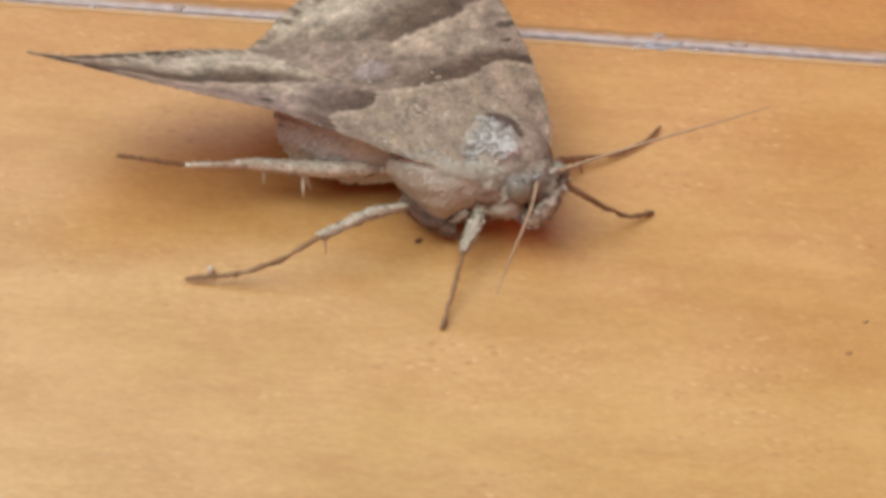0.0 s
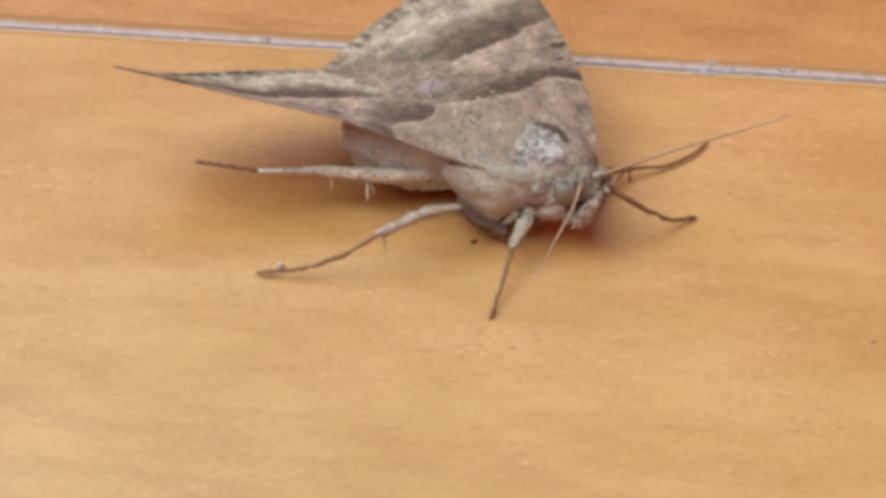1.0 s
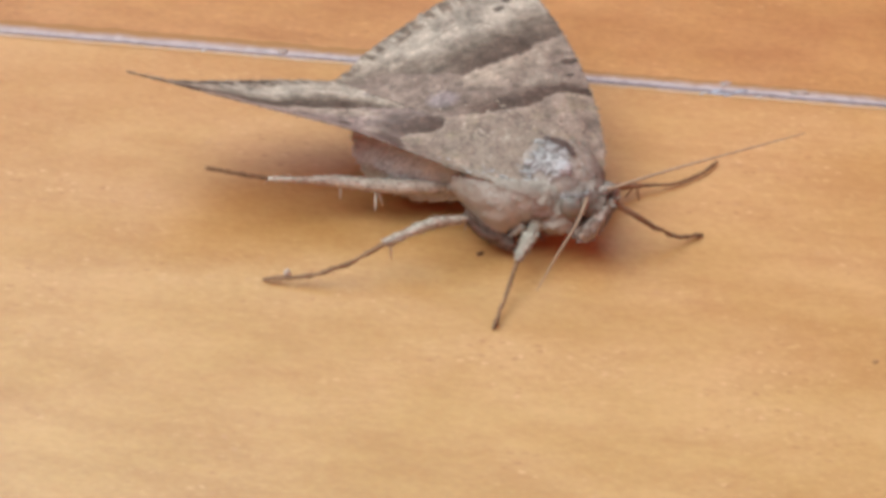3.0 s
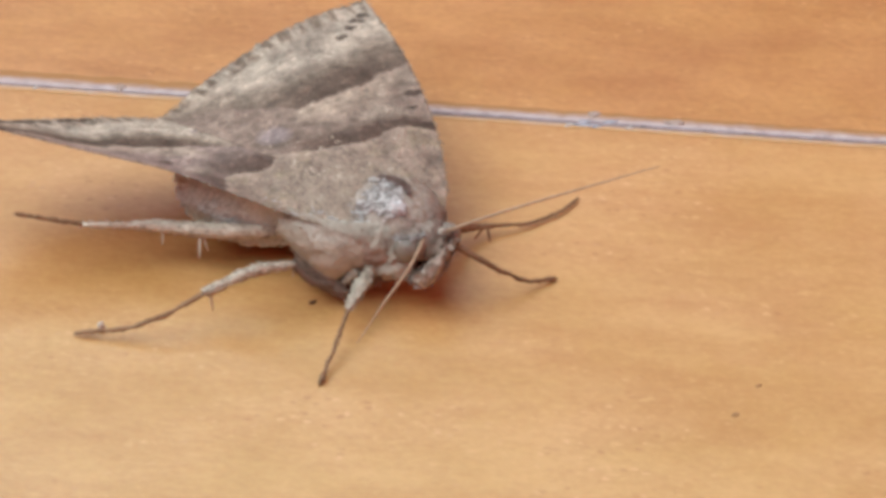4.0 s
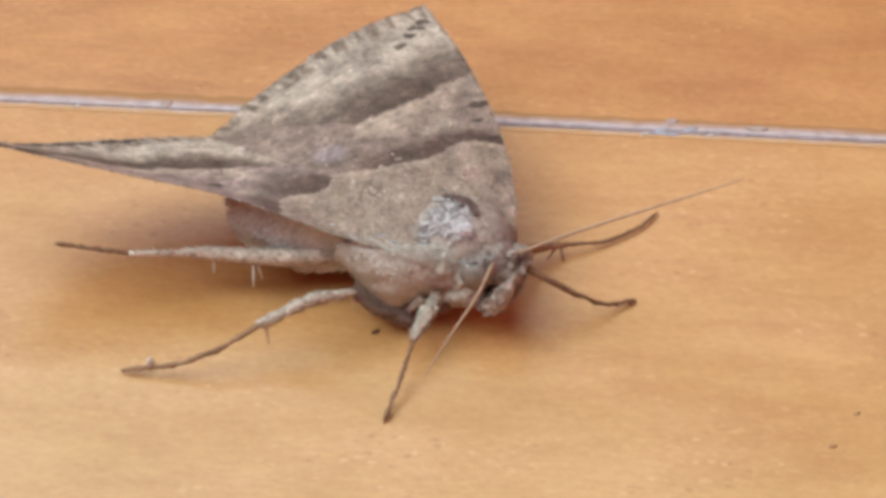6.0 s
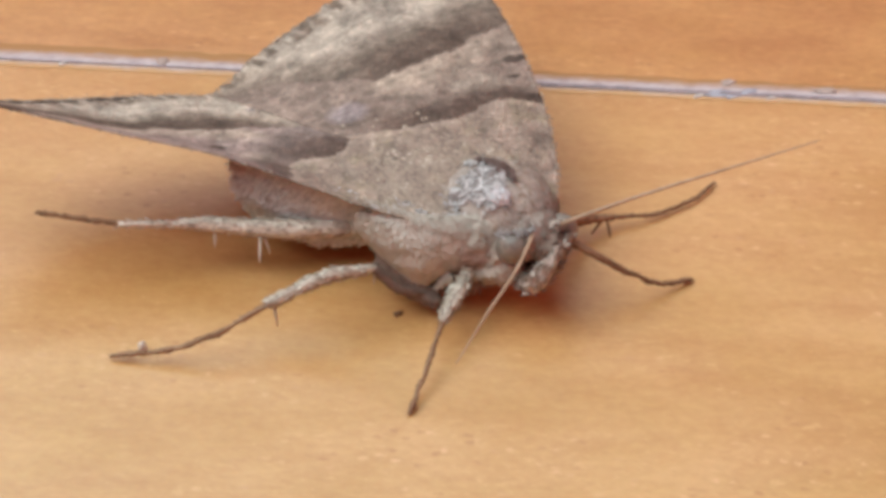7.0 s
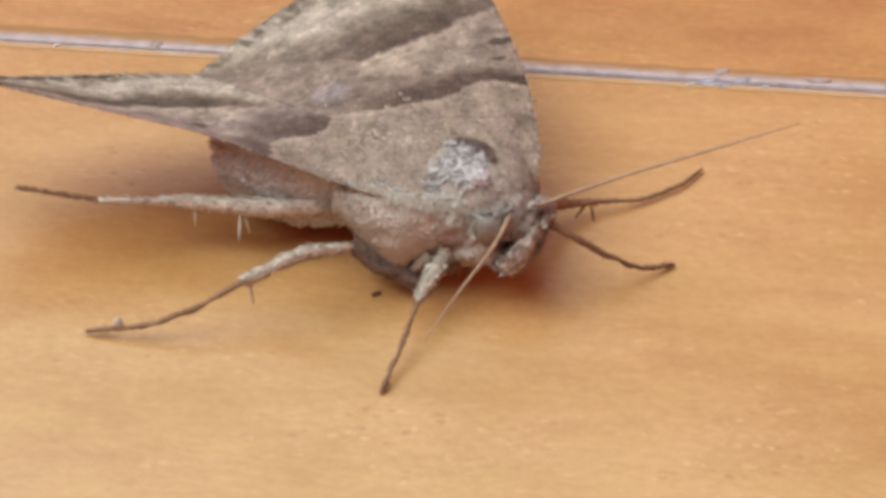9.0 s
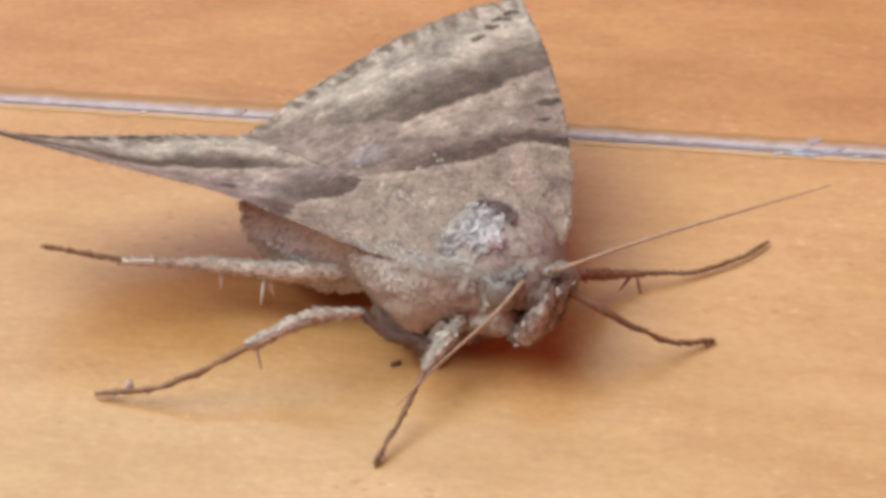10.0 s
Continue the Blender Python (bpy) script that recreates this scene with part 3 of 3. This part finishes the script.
# hindwings, folded below
wing("hindwing", ((-0.02, 0.64, 0.325), (-0.42, 0.71, 0.33), (-0.68, 0.83, 0.345)), ((-0.05, 0.70, 0.13), (-0.38, 0.665, 0.118), (-0.60, 0.74, 0.14)),
     ((-0.68, 0.83, 0.345), (-0.665, 0.765, 0.24), (-0.60, 0.74, 0.14)), HIND, 5, label="plain grey-brown hindwing", jag=0.003, nu=40, nv=24, ripple=0.03, hairs=5200)
wing("hindwing", ((0.30, 0.95, 0.27), (0.20, 1.30, 0.33), (0.02, 1.66, 0.36)), ((0.0, 0.90, 0.30), (-0.30, 1.02, 0.27), (-0.62, 1.16, 0.24)),
     ((0.02, 1.66, 0.36), (-0.32, 1.50, 0.33), (-0.62, 1.16, 0.24)), HIND, 6, label="plain grey-brown hindwing", nu=40, nv=30)

# body
bm = ellipsoid((-0.33, 0.93, 0.165), AXIS, (0.40, 0.21, 0.15), rough=0.06)
furred(bm, 2600, 0.05, 0.007, AXIS, 0.08, 21)
moth_part("abdomen", bm, FUR)
bm = ellipsoid((0.075, 0.72, 0.215), AXIS, (0.29, 0.21, 0.15), 64, 40, rough=0.05)
furred(bm, 6000, 0.04, 0.0045, AXIS, 0.05, 22)
thorax = moth_part("thorax", bm, FUR)
bm = ellipsoid((0.195, 0.735, 0.262), AXIS, (0.235, 0.185, 0.145), 56, 36, rough=0.04, grain=9.0)
furred(bm, 7000, 0.022, 0.008, (-0.75, 0.3, 0.45), 0.06, 28)
hump = moth_part("hump", bm, FUR_GREY, thorax, "grey hairy hump between the wing bases")
bm = ellipsoid((0.345, 0.60, 0.262), AXIS, (0.085, 0.105, 0.078), 32, 20, rough=0.10)
furred(bm, 2200, 0.026, 0.006, (-0.6, 0.2, 0.9), 0.18, 23)
head = moth_part("head", bm, FUR_GREY)
bm = ellipsoid((0.395, 0.545, 0.255), AXIS, (0.05, 0.06, 0.06), 24, 16, rough=0.2)
furred(bm, 700, 0.02, 0.005, (0.6, -0.2, 0.4), 0.2, 27)
moth_part("face", bm, FACE_AND_SHADE, head, "dark hairy face")
for c in ((0.283, 0.510, 0.282), (0.435, 0.63, 0.262)):
    moth_part("eye", ellipsoid(c, AXIS, (0.056, 0.050, 0.058), 32, 20, rough=0.02), EYE, head, "dull olive compound eye")
# soft brown hair between the chest flap and the eye
for k, (c, along, half, comb) in enumerate((((0.155, 0.555, 0.235), (0.1, 0.0, 0.9), (0.10, 0.05, 0.06), (0.25, -0.2, -0.9)), ((0.225, 0.545, 0.205), (0.3, 0.0, 0.9), (0.085, 0.045, 0.05), (0.3, -0.3, -0.8)))):
    bm = ellipsoid(c, along, half, 32, 22, rough=0.14)
    furred(bm, 3200, 0.026, 0.005, comb, 0.04, 75 + k)
    moth_part("chest_tuft", bm, BREAST, thorax, "soft pinkish-brown chest hair")
bm = ellipsoid((0.185, 0.575, 0.165), (0.8, -0.3, 0.1), (0.15, 0.08, 0.075), 32, 20, rough=0.15)
furred(bm, 3000, 0.028, 0.005, (0.3, -0.2, -0.7), 0.05, 26)
moth_part("breast", bm, BREAST, thorax, "brown breast hair")
# underside hair; its dark colour carries the shade below the chest
bm = ellipsoid((0.03, 0.585, 0.13), (-0.9, 0.3, 0.1), (0.16, 0.075, 0.065), 32, 20, rough=0.15)
furred(bm, 1800, 0.04, 0.005, (-0.3, -0.2, -0.7), 0.08, 33)
moth_part("underside", bm, FACE_AND_SHADE, thorax, "hair under the chest, coloured dark brown for the shade there")


def flap(name, upper, lower, bulge, material, parent, label, seed, nu=48, nv=34, hairs=0):
    """A smooth swollen flap between an upper and a lower edge, ragged along the lower one."""
    rnd = random.Random(seed)
    a, b = spline(upper, nu), spline(lower, nu)
    rag = [rnd.uniform(-0.004, 0.004) for _ in range(nu + 1)]
    bm = bmesh.new()
    grid = []
    for i in range(nu + 1):
        row = []
        for j in range(nv + 1):
            q = j / nv
            p = a[i].lerp(b[i], q) + Vector(bulge) * math.sin(math.pi * q) ** 0.8 * math.sin(math.pi * min(1, max(0, i / nu * 0.94 + 0.03))) ** 0.6
            p += Vector((0, -0.004, rag[i] * q ** 6)) + Vector((0, -1, 0.2)) * 0.006 * noise.noise((p.x * 14, p.z * 14, seed))
            row.append(bm.verts.new(p * U))
        grid.append(row)
    for i in range(nu):
        for j in range(nv):
            bm.faces.new((grid[i][j], grid[i][j + 1], grid[i + 1][j + 1], grid[i + 1][j]))
    bm.normal_update()
    if hairs:
        furred(bm, hairs, 0.022, 0.005, (0.1, -0.1, -0.9), 0.008, seed)
    ob = moth_part(name, bm, material, parent, label)
    thick = ob.modifiers.new("thickness", "SOLIDIFY")
    thick.thickness, thick.offset = 0.00006, -1
    return ob


# dark filling below the chest flap, coloured as the shade that lies there
bm = ellipsoid((-0.06, 0.515, 0.105), (0.85, -0.35, -0.35), (0.13, 0.04, 0.045), 32, 20, rough=0.15)
furred(bm, 1400, 0.03, 0.005, (0.4, -0.3, -0.7), 0.05, 34)
moth_part("underside", bm, FACE_AND_SHADE, thorax, "hair under the chest, coloured dark brown for the shade there")
# smooth pale flap over the chest, its lower edge drawn to a blunt point
flap("chest_lappet", ((-0.235, 0.595, 0.325), (-0.15, 0.552, 0.360), (-0.06, 0.534, 0.362), (0.03, 0.530, 0.350), (0.11, 0.537, 0.325), (0.195, 0.552, 0.285)),
     ((-0.245, 0.612, 0.235), (-0.165, 0.558, 0.178), (-0.075, 0.50, 0.135), (-0.012, 0.482, 0.118), (0.045, 0.492, 0.152), (0.165, 0.525, 0.180)),
     (-0.012, -0.045, 0.012), LAPPET, thorax, "smooth pale tan chest flap", 12, hairs=2200)
bm = bmesh.new()
tube(bm, [p * U for p in spline([(0.085, 0.495, 0.165), (0.055, 0.482, 0.135), (0.022, 0.480, 0.108)], 10)], taper((0.018, 0.013, 0.002), 10), 10)
furred(bm, 160, 0.02, 0.005, (-0.4, -0.1, -0.8), 0.1, 37)
moth_part("chest_spike", bm, LAPPET, thorax, "pale pointed hair tuft")
# strap of hair along the flap's hind edge, its brown darkened to read as shade
bm = bmesh.new()
tube(bm, [p * U for p in spline([(-0.210, 0.634, 0.305), (-0.197, 0.592, 0.243), (-0.142, 0.538, 0.188), (-0.062, 0.492, 0.140), (0.01, 0.486, 0.106)], 20)], taper((0.012, 0.018, 0.018, 0.015, 0.011), 20), 10)
furred(bm, 1600, 0.022, 0.005, (0.5, -0.4, -0.8), 0.12, 36)
moth_part("side_strap", bm, FACE_AND_SHADE, thorax, "hair strap behind the chest flap, dark brown to read as shade")

# worn top of the thorax: grey skin, a lace of white scales left on it, a dark bald crescent behind
rnd = random.Random(31)


def top(x, y):
    """Height of the wing bases and the thorax between them, and the way up there."""
    hit = top.tree.ray_cast(Vector((x * U, y * U, 0.02)), Vector((0, 0, -1)))
    return hit[0], (hit[1] if hit[1] is None or hit[1].z > 0 else -hit[1])


def surface(*obs):
    from mathutils.bvhtree import BVHTree
    verts, faces = [], []
    for ob in obs:
        k = len(verts)
        verts += [v.co + HOME for v in ob.data.vertices]
        faces += [[i + k for i in f.vertices] for f in ob.data.polygons]
    return BVHTree.FromPolygons(verts, faces)


top.tree = surface(thorax, hump, left_wing, right_wing, head)
lace, skin = bmesh.new(), bmesh.new()
for _ in range(34000):
    r, a = math.sqrt(rnd.random()) * 1.25, rnd.uniform(0, 6.283)
    x, y = 0.172 + 0.098 * r * math.cos(a), 0.680 + 0.090 * r * math.sin(a)
    if r > 0.92 + 0.8 * noise.noise((x * 24, y * 24, 7)) + 0.3 * noise.noise((x * 70, y * 70, 3)):
        continue
    at, nrm = top(x, y)
    if at is None:
        continue
    along = nrm.cross(Vector([rnd.uniform(-1, 1) for _ in range(3)])).normalized()
    net = abs(noise.noise((x * 30, y * 30, 4)) + 0.6 * noise.noise((x * 75, y * 75, 2)))
    if net < 0.042 + 0.05 * noise.noise((x * 40, y * 40, 9)) - 0.01 * r:
        flake(lace, at + nrm * U * rnd.uniform(0.004, 0.010), along, nrm, U * rnd.uniform(0.005, 0.010), U * rnd.uniform(0.003, 0.006), 0.15)
    elif rnd.random() < 0.35 and r < 0.75 + 0.6 * noise.noise((x * 22, y * 22, 5)):
        flake(skin, at + nrm * U * 0.002, along, nrm, U * rnd.uniform(0.010, 0.018), U * rnd.uniform(0.008, 0.013), 0.05)
moth_part("thorax_down", lace, SCALES, thorax, "lace of whitish scales on the worn thorax top")
moth_part("thorax_skin", skin, SKIN, thorax, "blue-grey worn skin between the scales")
bm = ellipsoid((0.236, 0.638, 0.384), AXIS, (0.034, 0.028, 0.018), 24, 16, rough=0.7, grain=5.0)
furred(bm, 420, 0.018, 0.005, AXIS, 0.5, 24)
moth_part("scale_tuft", bm, WHITE_DOWN, thorax, "white scale tuft")
bm = bmesh.new()
for _ in range(700):
    a = rnd.uniform(0.15, 1.65)
    r = 0.103 + rnd.gauss(0, 0.009) * math.sin(a / 1.8 * math.pi)
    x, y = 0.162 + r * 1.05 * math.cos(a), 0.678 + r * math.sin(a)
    at, nrm = top(x, y)
    if at is not None:
        flake(bm, at + nrm * U * 0.010, Vector((-math.sin(a), math.cos(a), 0)), nrm, U * 0.022, U * 0.010, 0.02)
moth_part("bald_patch", bm, BALD, thorax, "dark bald crescent")
# rough scales over the wing bases and the hump, thinning out along the wings
bm = bmesh.new()
for _ in range(24000):
    x, y = rnd.uniform(-0.50, 0.44), rnd.uniform(0.52, 1.02)
    if rnd.random() > 0.55 * math.exp(-((x - 0.06) ** 2 / 0.045 + (y - 0.70) ** 2 / 0.018)) or math.hypot((x - 0.168) / 0.118, (y - 0.675) / 0.108) < 1.0 + 0.3 * noise.noise((x * 25, y * 25, 1)):
        continue
    at, nrm = top(x, y)
    if at is None:
        continue
    along = (AXIS + Vector([rnd.uniform(-0.7, 0.7) for _ in range(3)])).normalized()
    along = (along - nrm * along.dot(nrm)).normalized()
    flake(bm, at, along, nrm, U * rnd.uniform(0.010, 0.020), U * rnd.uniform(0.007, 0.013), 0.12)
moth_part("shoulder_down", bm, SHOULDER, thorax, "mottled grey-tan scales over the wing bases")
# clumps of whitish scales left along the wing base
bm = bmesh.new()
for cx, cy, wide, n in ((-0.026, 0.570, 0.010, 60), (0.03, 0.562, 0.012, 90), (0.075, 0.585, 0.014, 60), (-0.143, 0.562, 0.020, 40), (-0.265, 0.642, 0.02, 16), (-0.085, 0.602, 0.018, 40), (0.08, 0.63, 0.02, 60)):
    for _ in range(n // 2):
        at, nrm = top(cx + rnd.gauss(0, wide), cy + rnd.gauss(0, wide * 0.5))
        if at is not None:
            d = (Vector((0.7, -0.6, 0)) + Vector([rnd.uniform(-0.5, 0.5) for _ in range(3)])).normalized()
            flake(bm, at + nrm * U * 0.003, d, nrm, U * rnd.uniform(0.010, 0.018), U * rnd.uniform(0.005, 0.009), 0.2)
moth_part("pale_scales", bm, SCALES, thorax, "scattered clumps of pale scales on the wing base")
# soft scales that drape from the wing base over the chest flap
bm = bmesh.new()
lip, low = spline(((-0.25, 0.605, 0.400), (-0.05, 0.555, 0.378), (0.05, 0.558, 0.367), (0.14, 0.58, 0.352), (0.22, 0.60, 0.345)), 200), spline(((-0.25, 0.580, 0.345), (-0.05, 0.518, 0.340), (0.05, 0.510, 0.322), (0.14, 0.525, 0.295), (0.22, 0.545, 0.28)), 200)
for _ in range(2600):
    k, q = int(200 * max(rnd.random(), 0.75 * rnd.random())), rnd.random()
    at = lip[k].lerp(low[k], q) + Vector((0, -0.012, 0.006)) * math.sin(math.pi * q)
    d = Vector((0.25, -0.25 - 0.2 * (1 - q), -0.25 - 0.7 * q)) + Vector([rnd.uniform(-0.35, 0.35) for _ in range(3)])
    flake(bm, at * U, d.normalized(), Vector((0, -0.6, 0.8)), U * rnd.uniform(0.014, 0.024), U * rnd.uniform(0.004, 0.008), 0.03)
moth_part("collar", bm, BREAST, thorax, "soft tan scales draped from the wing base")


def limb(name, joints, femur, tibia, tarsus, spurs=(), label="", material=LEG, thigh=None):
    """A leg: joints body, knee, ankle(s), tip; radii in centimetres for each piece."""
    body, knee, ankle, foot = joints
    path = spline([body, *(thigh or ()), knee], 6)
    bm = bmesh.new()
    tube(bm, [p * U for p in path], taper(femur, 6))
    furred(bm, 600 if thigh else 160, 0.02, 0.005, Vector(knee) - Vector(body), 0.12, 51)
    # a bent thigh is coloured dark, as the shade under the chest
    leg = moth_part(name, bm, FACE_AND_SHADE if thigh else material, None, label)
    path = spline([knee, *ankle[:-1], ankle[-1]], 14)
    bm = bmesh.new()
    crust = 0.34 if material is LEG else 0.15
    tube(bm, [p * U for p in path], [r * (1 + crust * noise.noise((k * 0.9, r * 9e3, len(joints)))) for k, r in enumerate(taper(tibia, 14))], 10)
    if material is LEG:
        furred(bm, 1000, 0.018, 0.008, Vector(ankle[-1]) - Vector(knee), 0.42, 52)
    else:
        furred(bm, 420, 0.014, 0.005, Vector(ankle[-1]) - Vector(knee), 0.15, 52)
    if name != "hind_leg" and material is LEG:
        # shaggy clump of pale scales near the knee
        for q in path[2:7]:
            for _ in range(26):
                at = q * U + Vector([rnd.gauss(0, 1) for _ in range(3)]) * taper(tibia, 14)[4] * 0.38
                d = (Vector(ankle[-1]) - Vector(knee)).normalized() + Vector([rnd.uniform(-0.5, 0.5) for _ in range(3)])
                flake(bm, at, d.normalized(), Vector((0, -0.5, 0.8)), U * rnd.uniform(0.014, 0.030), U * rnd.uniform(0.006, 0.011), 0.4)
    moth_part("tibia", bm, material, leg)
    path = [p + 0.006 * min(1, k / 3, (20 - k) / 3) * Vector((noise.noise((k * 0.45, p.x * 5, 1)), noise.noise((k * 0.45, p.x * 5, 4)), 0.5 + 0.5 * noise.noise((k * 0.45, p.x * 5, 8)))) for k, p in enumerate(spline([ankle[-1], *foot], 20))]
    bm = bmesh.new()
    # five short joints
    rad = [r * (0.56 + 0.32 * abs(math.sin(math.pi * 5 * k / 20)) + 0.30 * noise.noise((k * 1.7, r * 9e3, 3.0))) for k, r in enumerate(taper(tarsus, 20))]
    tube(bm, [p * U for p in path], rad)
    furred(bm, 300, 0.015, 0.004, Vector(foot[-1]) - Vector(ankle[-1]), 0.28, 53)
    moth_part("tarsus", bm, SHIN if material is LEG else FOOT, leg, "brown scaly foot")
    for a, b in spurs:
        bm = bmesh.new()
        tube(bm, [p * U for p in spline([a, b], 4)], taper((0.0055, 0.005, 0.002), 4), 6)
        moth_part("spur", bm, material, leg)
    return leg


limb("front_leg", ((0.12, 0.56, 0.12), (0.139, 0.478, 0.181), [(0.108, 0.40, 0.158), (0.077, 0.321, 0.126)], [(0.04, 0.16, 0.062), (0.0, 0.003, 0.010)]),
     (0.03, 0.022), (0.018, 0.025, 0.023, 0.013), (0.0105, 0.009, 0.0085, 0.0095))
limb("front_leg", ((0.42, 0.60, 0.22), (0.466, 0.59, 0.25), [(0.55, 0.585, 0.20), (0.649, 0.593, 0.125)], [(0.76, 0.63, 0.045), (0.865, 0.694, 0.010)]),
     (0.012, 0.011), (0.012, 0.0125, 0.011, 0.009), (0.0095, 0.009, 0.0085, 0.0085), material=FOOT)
limb("middle_leg", ((0.05, 0.50, 0.075), (-0.157, 0.448, 0.214), [(-0.305, 0.369, 0.238), (-0.487, 0.308, 0.163)], [(-0.66, 0.206, 0.10), (-0.80, 0.182, 0.050), (-1.0, 0.172, 0.017)]),
     (0.016, 0.014, 0.012), (0.011, 0.019, 0.019, 0.016), (0.0125, 0.0118, 0.011, 0.0095), [((-0.47, 0.30, 0.15), (-0.462, 0.285, 0.085)), ((-0.16, 0.44, 0.20), (-0.162, 0.43, 0.16))], thigh=((-0.079, 0.445, 0.125),))
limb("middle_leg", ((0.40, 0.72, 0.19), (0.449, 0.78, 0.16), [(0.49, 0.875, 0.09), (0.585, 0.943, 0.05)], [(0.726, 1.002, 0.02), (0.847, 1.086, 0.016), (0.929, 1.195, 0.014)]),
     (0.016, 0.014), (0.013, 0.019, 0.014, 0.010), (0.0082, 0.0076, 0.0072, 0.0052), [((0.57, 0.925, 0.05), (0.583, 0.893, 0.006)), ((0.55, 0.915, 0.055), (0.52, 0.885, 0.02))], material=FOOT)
limb("hind_leg", ((-0.12, 0.70, 0.16), (-0.27, 0.675, 0.18), [(-0.50, 0.645, 0.185), (-0.757, 0.655, 0.18), (-0.88, 0.62, 0.20), (-1.034, 0.576, 0.23)], [(-1.15, 0.57, 0.247), (-1.30, 0.556, 0.277)]),
     (0.03, 0.026), (0.030, 0.031, 0.024, 0.012, 0.0095), (0.0095, 0.009, 0.0085, 0.0075),
     [((-0.570, 0.635, 0.17), (-0.562, 0.552, 0.115)), ((-0.56, 0.635, 0.17), (-0.535, 0.60, 0.11)), ((-0.725, 0.65, 0.17), (-0.723, 0.608, 0.118))])
limb("hind_leg", ((0.05, 0.98, 0.14), (-0.10, 1.10, 0.12), [(-0.25, 1.20, 0.09), (-0.40, 1.30, 0.06)], [(-0.52, 1.38, 0.03), (-0.64, 1.44, 0.012)]),
     (0.026, 0.022), (0.02, 0.022, 0.018, 0.014), (0.012, 0.011, 0.010, 0.008))

bm = edge_scales(((0.235, 0.525, 0.325), (0.275, 0.515, 0.342), (0.32, 0.53, 0.338), (0.36, 0.565, 0.325)), 130, 0.022, 0.006, 43, (0.2, -0.4, 0.4))
moth_part("brow", bm, SCALES, head, "pale scales above the eye")
for a, b in (((0.345, 0.57, 0.290), (0.342, 0.550, 0.322)), ((0.40, 0.585, 0.305), (0.432, 0.59, 0.325))):
    bm = bmesh.new()
    tube(bm, [p * U for p in spline([a, b], 6)], taper((0.014, 0.017, 0.013), 6), 10)
    furred(bm, 120, 0.018, 0.006, Vector(b) - Vector(a), 0.3, 62)
    moth_part("antenna_base", bm, PALP, head, "pale swollen antenna base")
# palps: two scaly clubs below the face
for shift in (0.0, 1.0):
    bm = bmesh.new()
    path = [Vector(p) + shift * Vector((0.02, 0.075, -0.02)) for p in spline([(0.31, 0.53, 0.15), (0.352, 0.466, 0.168), (0.40, 0.480, 0.232), (0.446, 0.511, 0.30)], 12)]
    tube(bm, [p * U for p in path], taper((0.018, 0.034, 0.037, 0.027, 0.010), 12), 10)
    furred(bm, 620, 0.024, 0.008, (0.3, 0.1, 0.9), 0.4, 61)
    moth_part("palp", bm, PALP, head, "scaly upturned mouth palp")
# antennae
for points in (((0.414, 0.586, 0.315), (0.70, 0.645, 0.42), (1.0, 0.71, 0.51), (1.247, 0.767, 0.581)), ((0.352, 0.545, 0.322), (0.312, 0.345, 0.335), (0.235, 0.10, 0.355), (0.17, -0.116, 0.365))):
    bm = bmesh.new()
    path = spline(points, 64)
    rad = [r * (0.92 + 0.26 * (k % 2) + 0.1 * noise.noise((k * 0.8, 5, 1))) for k, r in enumerate(taper((0.0075, 0.0062, 0.005, 0.0037, 0.0022), 64))]
    tube(bm, [p * U for p in path], rad)
    moth_part("antenna", bm, HORN, head, "thread-like ringed antenna")

# ---------------------------------------------------------------- crumbs and marks on the floor
lump("crumb", (-0.905, 0.222, 0.0), (0.015, 0.015, 0.024), WHITE, "tiny whitish crumb beside the moth's middle foot", "crumb", 1)
for k, (x, y, sx, sy) in enumerate(((-0.092, 0.461, 0.016, 0.011), (1.607, 0.014, 0.016, 0.009), (1.692, 0.18, 0.014, 0.008))):
    lump("dirt_speck", (x, y, 0.0), (sx, sy, 0.008 if k == 0 else 0.003), DARK if k == 0 else FLECK, "tiny dark speck of dirt on the wood", "dirt", 10 + k, "specks on the floor")
for k, (x, y, sx, sy, m, what) in enumerate((
    (0.96, 1.772, 0.028, 0.018, STAIN, "small dark stain on the floor seam"), (1.313, 1.75, 0.045, 0.018, STAIN, "small dark stain on the floor seam"),
    (0.94, 1.705, 0.075, 0.022, BLUE, "blue-grey paint stain on the floor seam"), (1.02, 1.715, 0.06, 0.016, BLUE, "blue-grey paint stain on the floor seam"),
    (0.86, 1.688, 0.03, 0.012, CHIP, "pale filler chip on the floor seam"), (1.12, 1.695, 0.02, 0.010, CHIP, "pale filler chip on the floor seam"),
    (-1.13, 1.735, 0.022, 0.022, STAIN, "small dark stain on the floor seam"), (-1.50, 1.70, 0.02, 0.014, CHIP, "pale filler chip on the floor seam"))):
    lump("stain" if m is not CHIP else "filler_chip", (x, y, 0.0), (sx, sy, 0.0035), m, what, "stain", 30 + k, "marks on the seam")
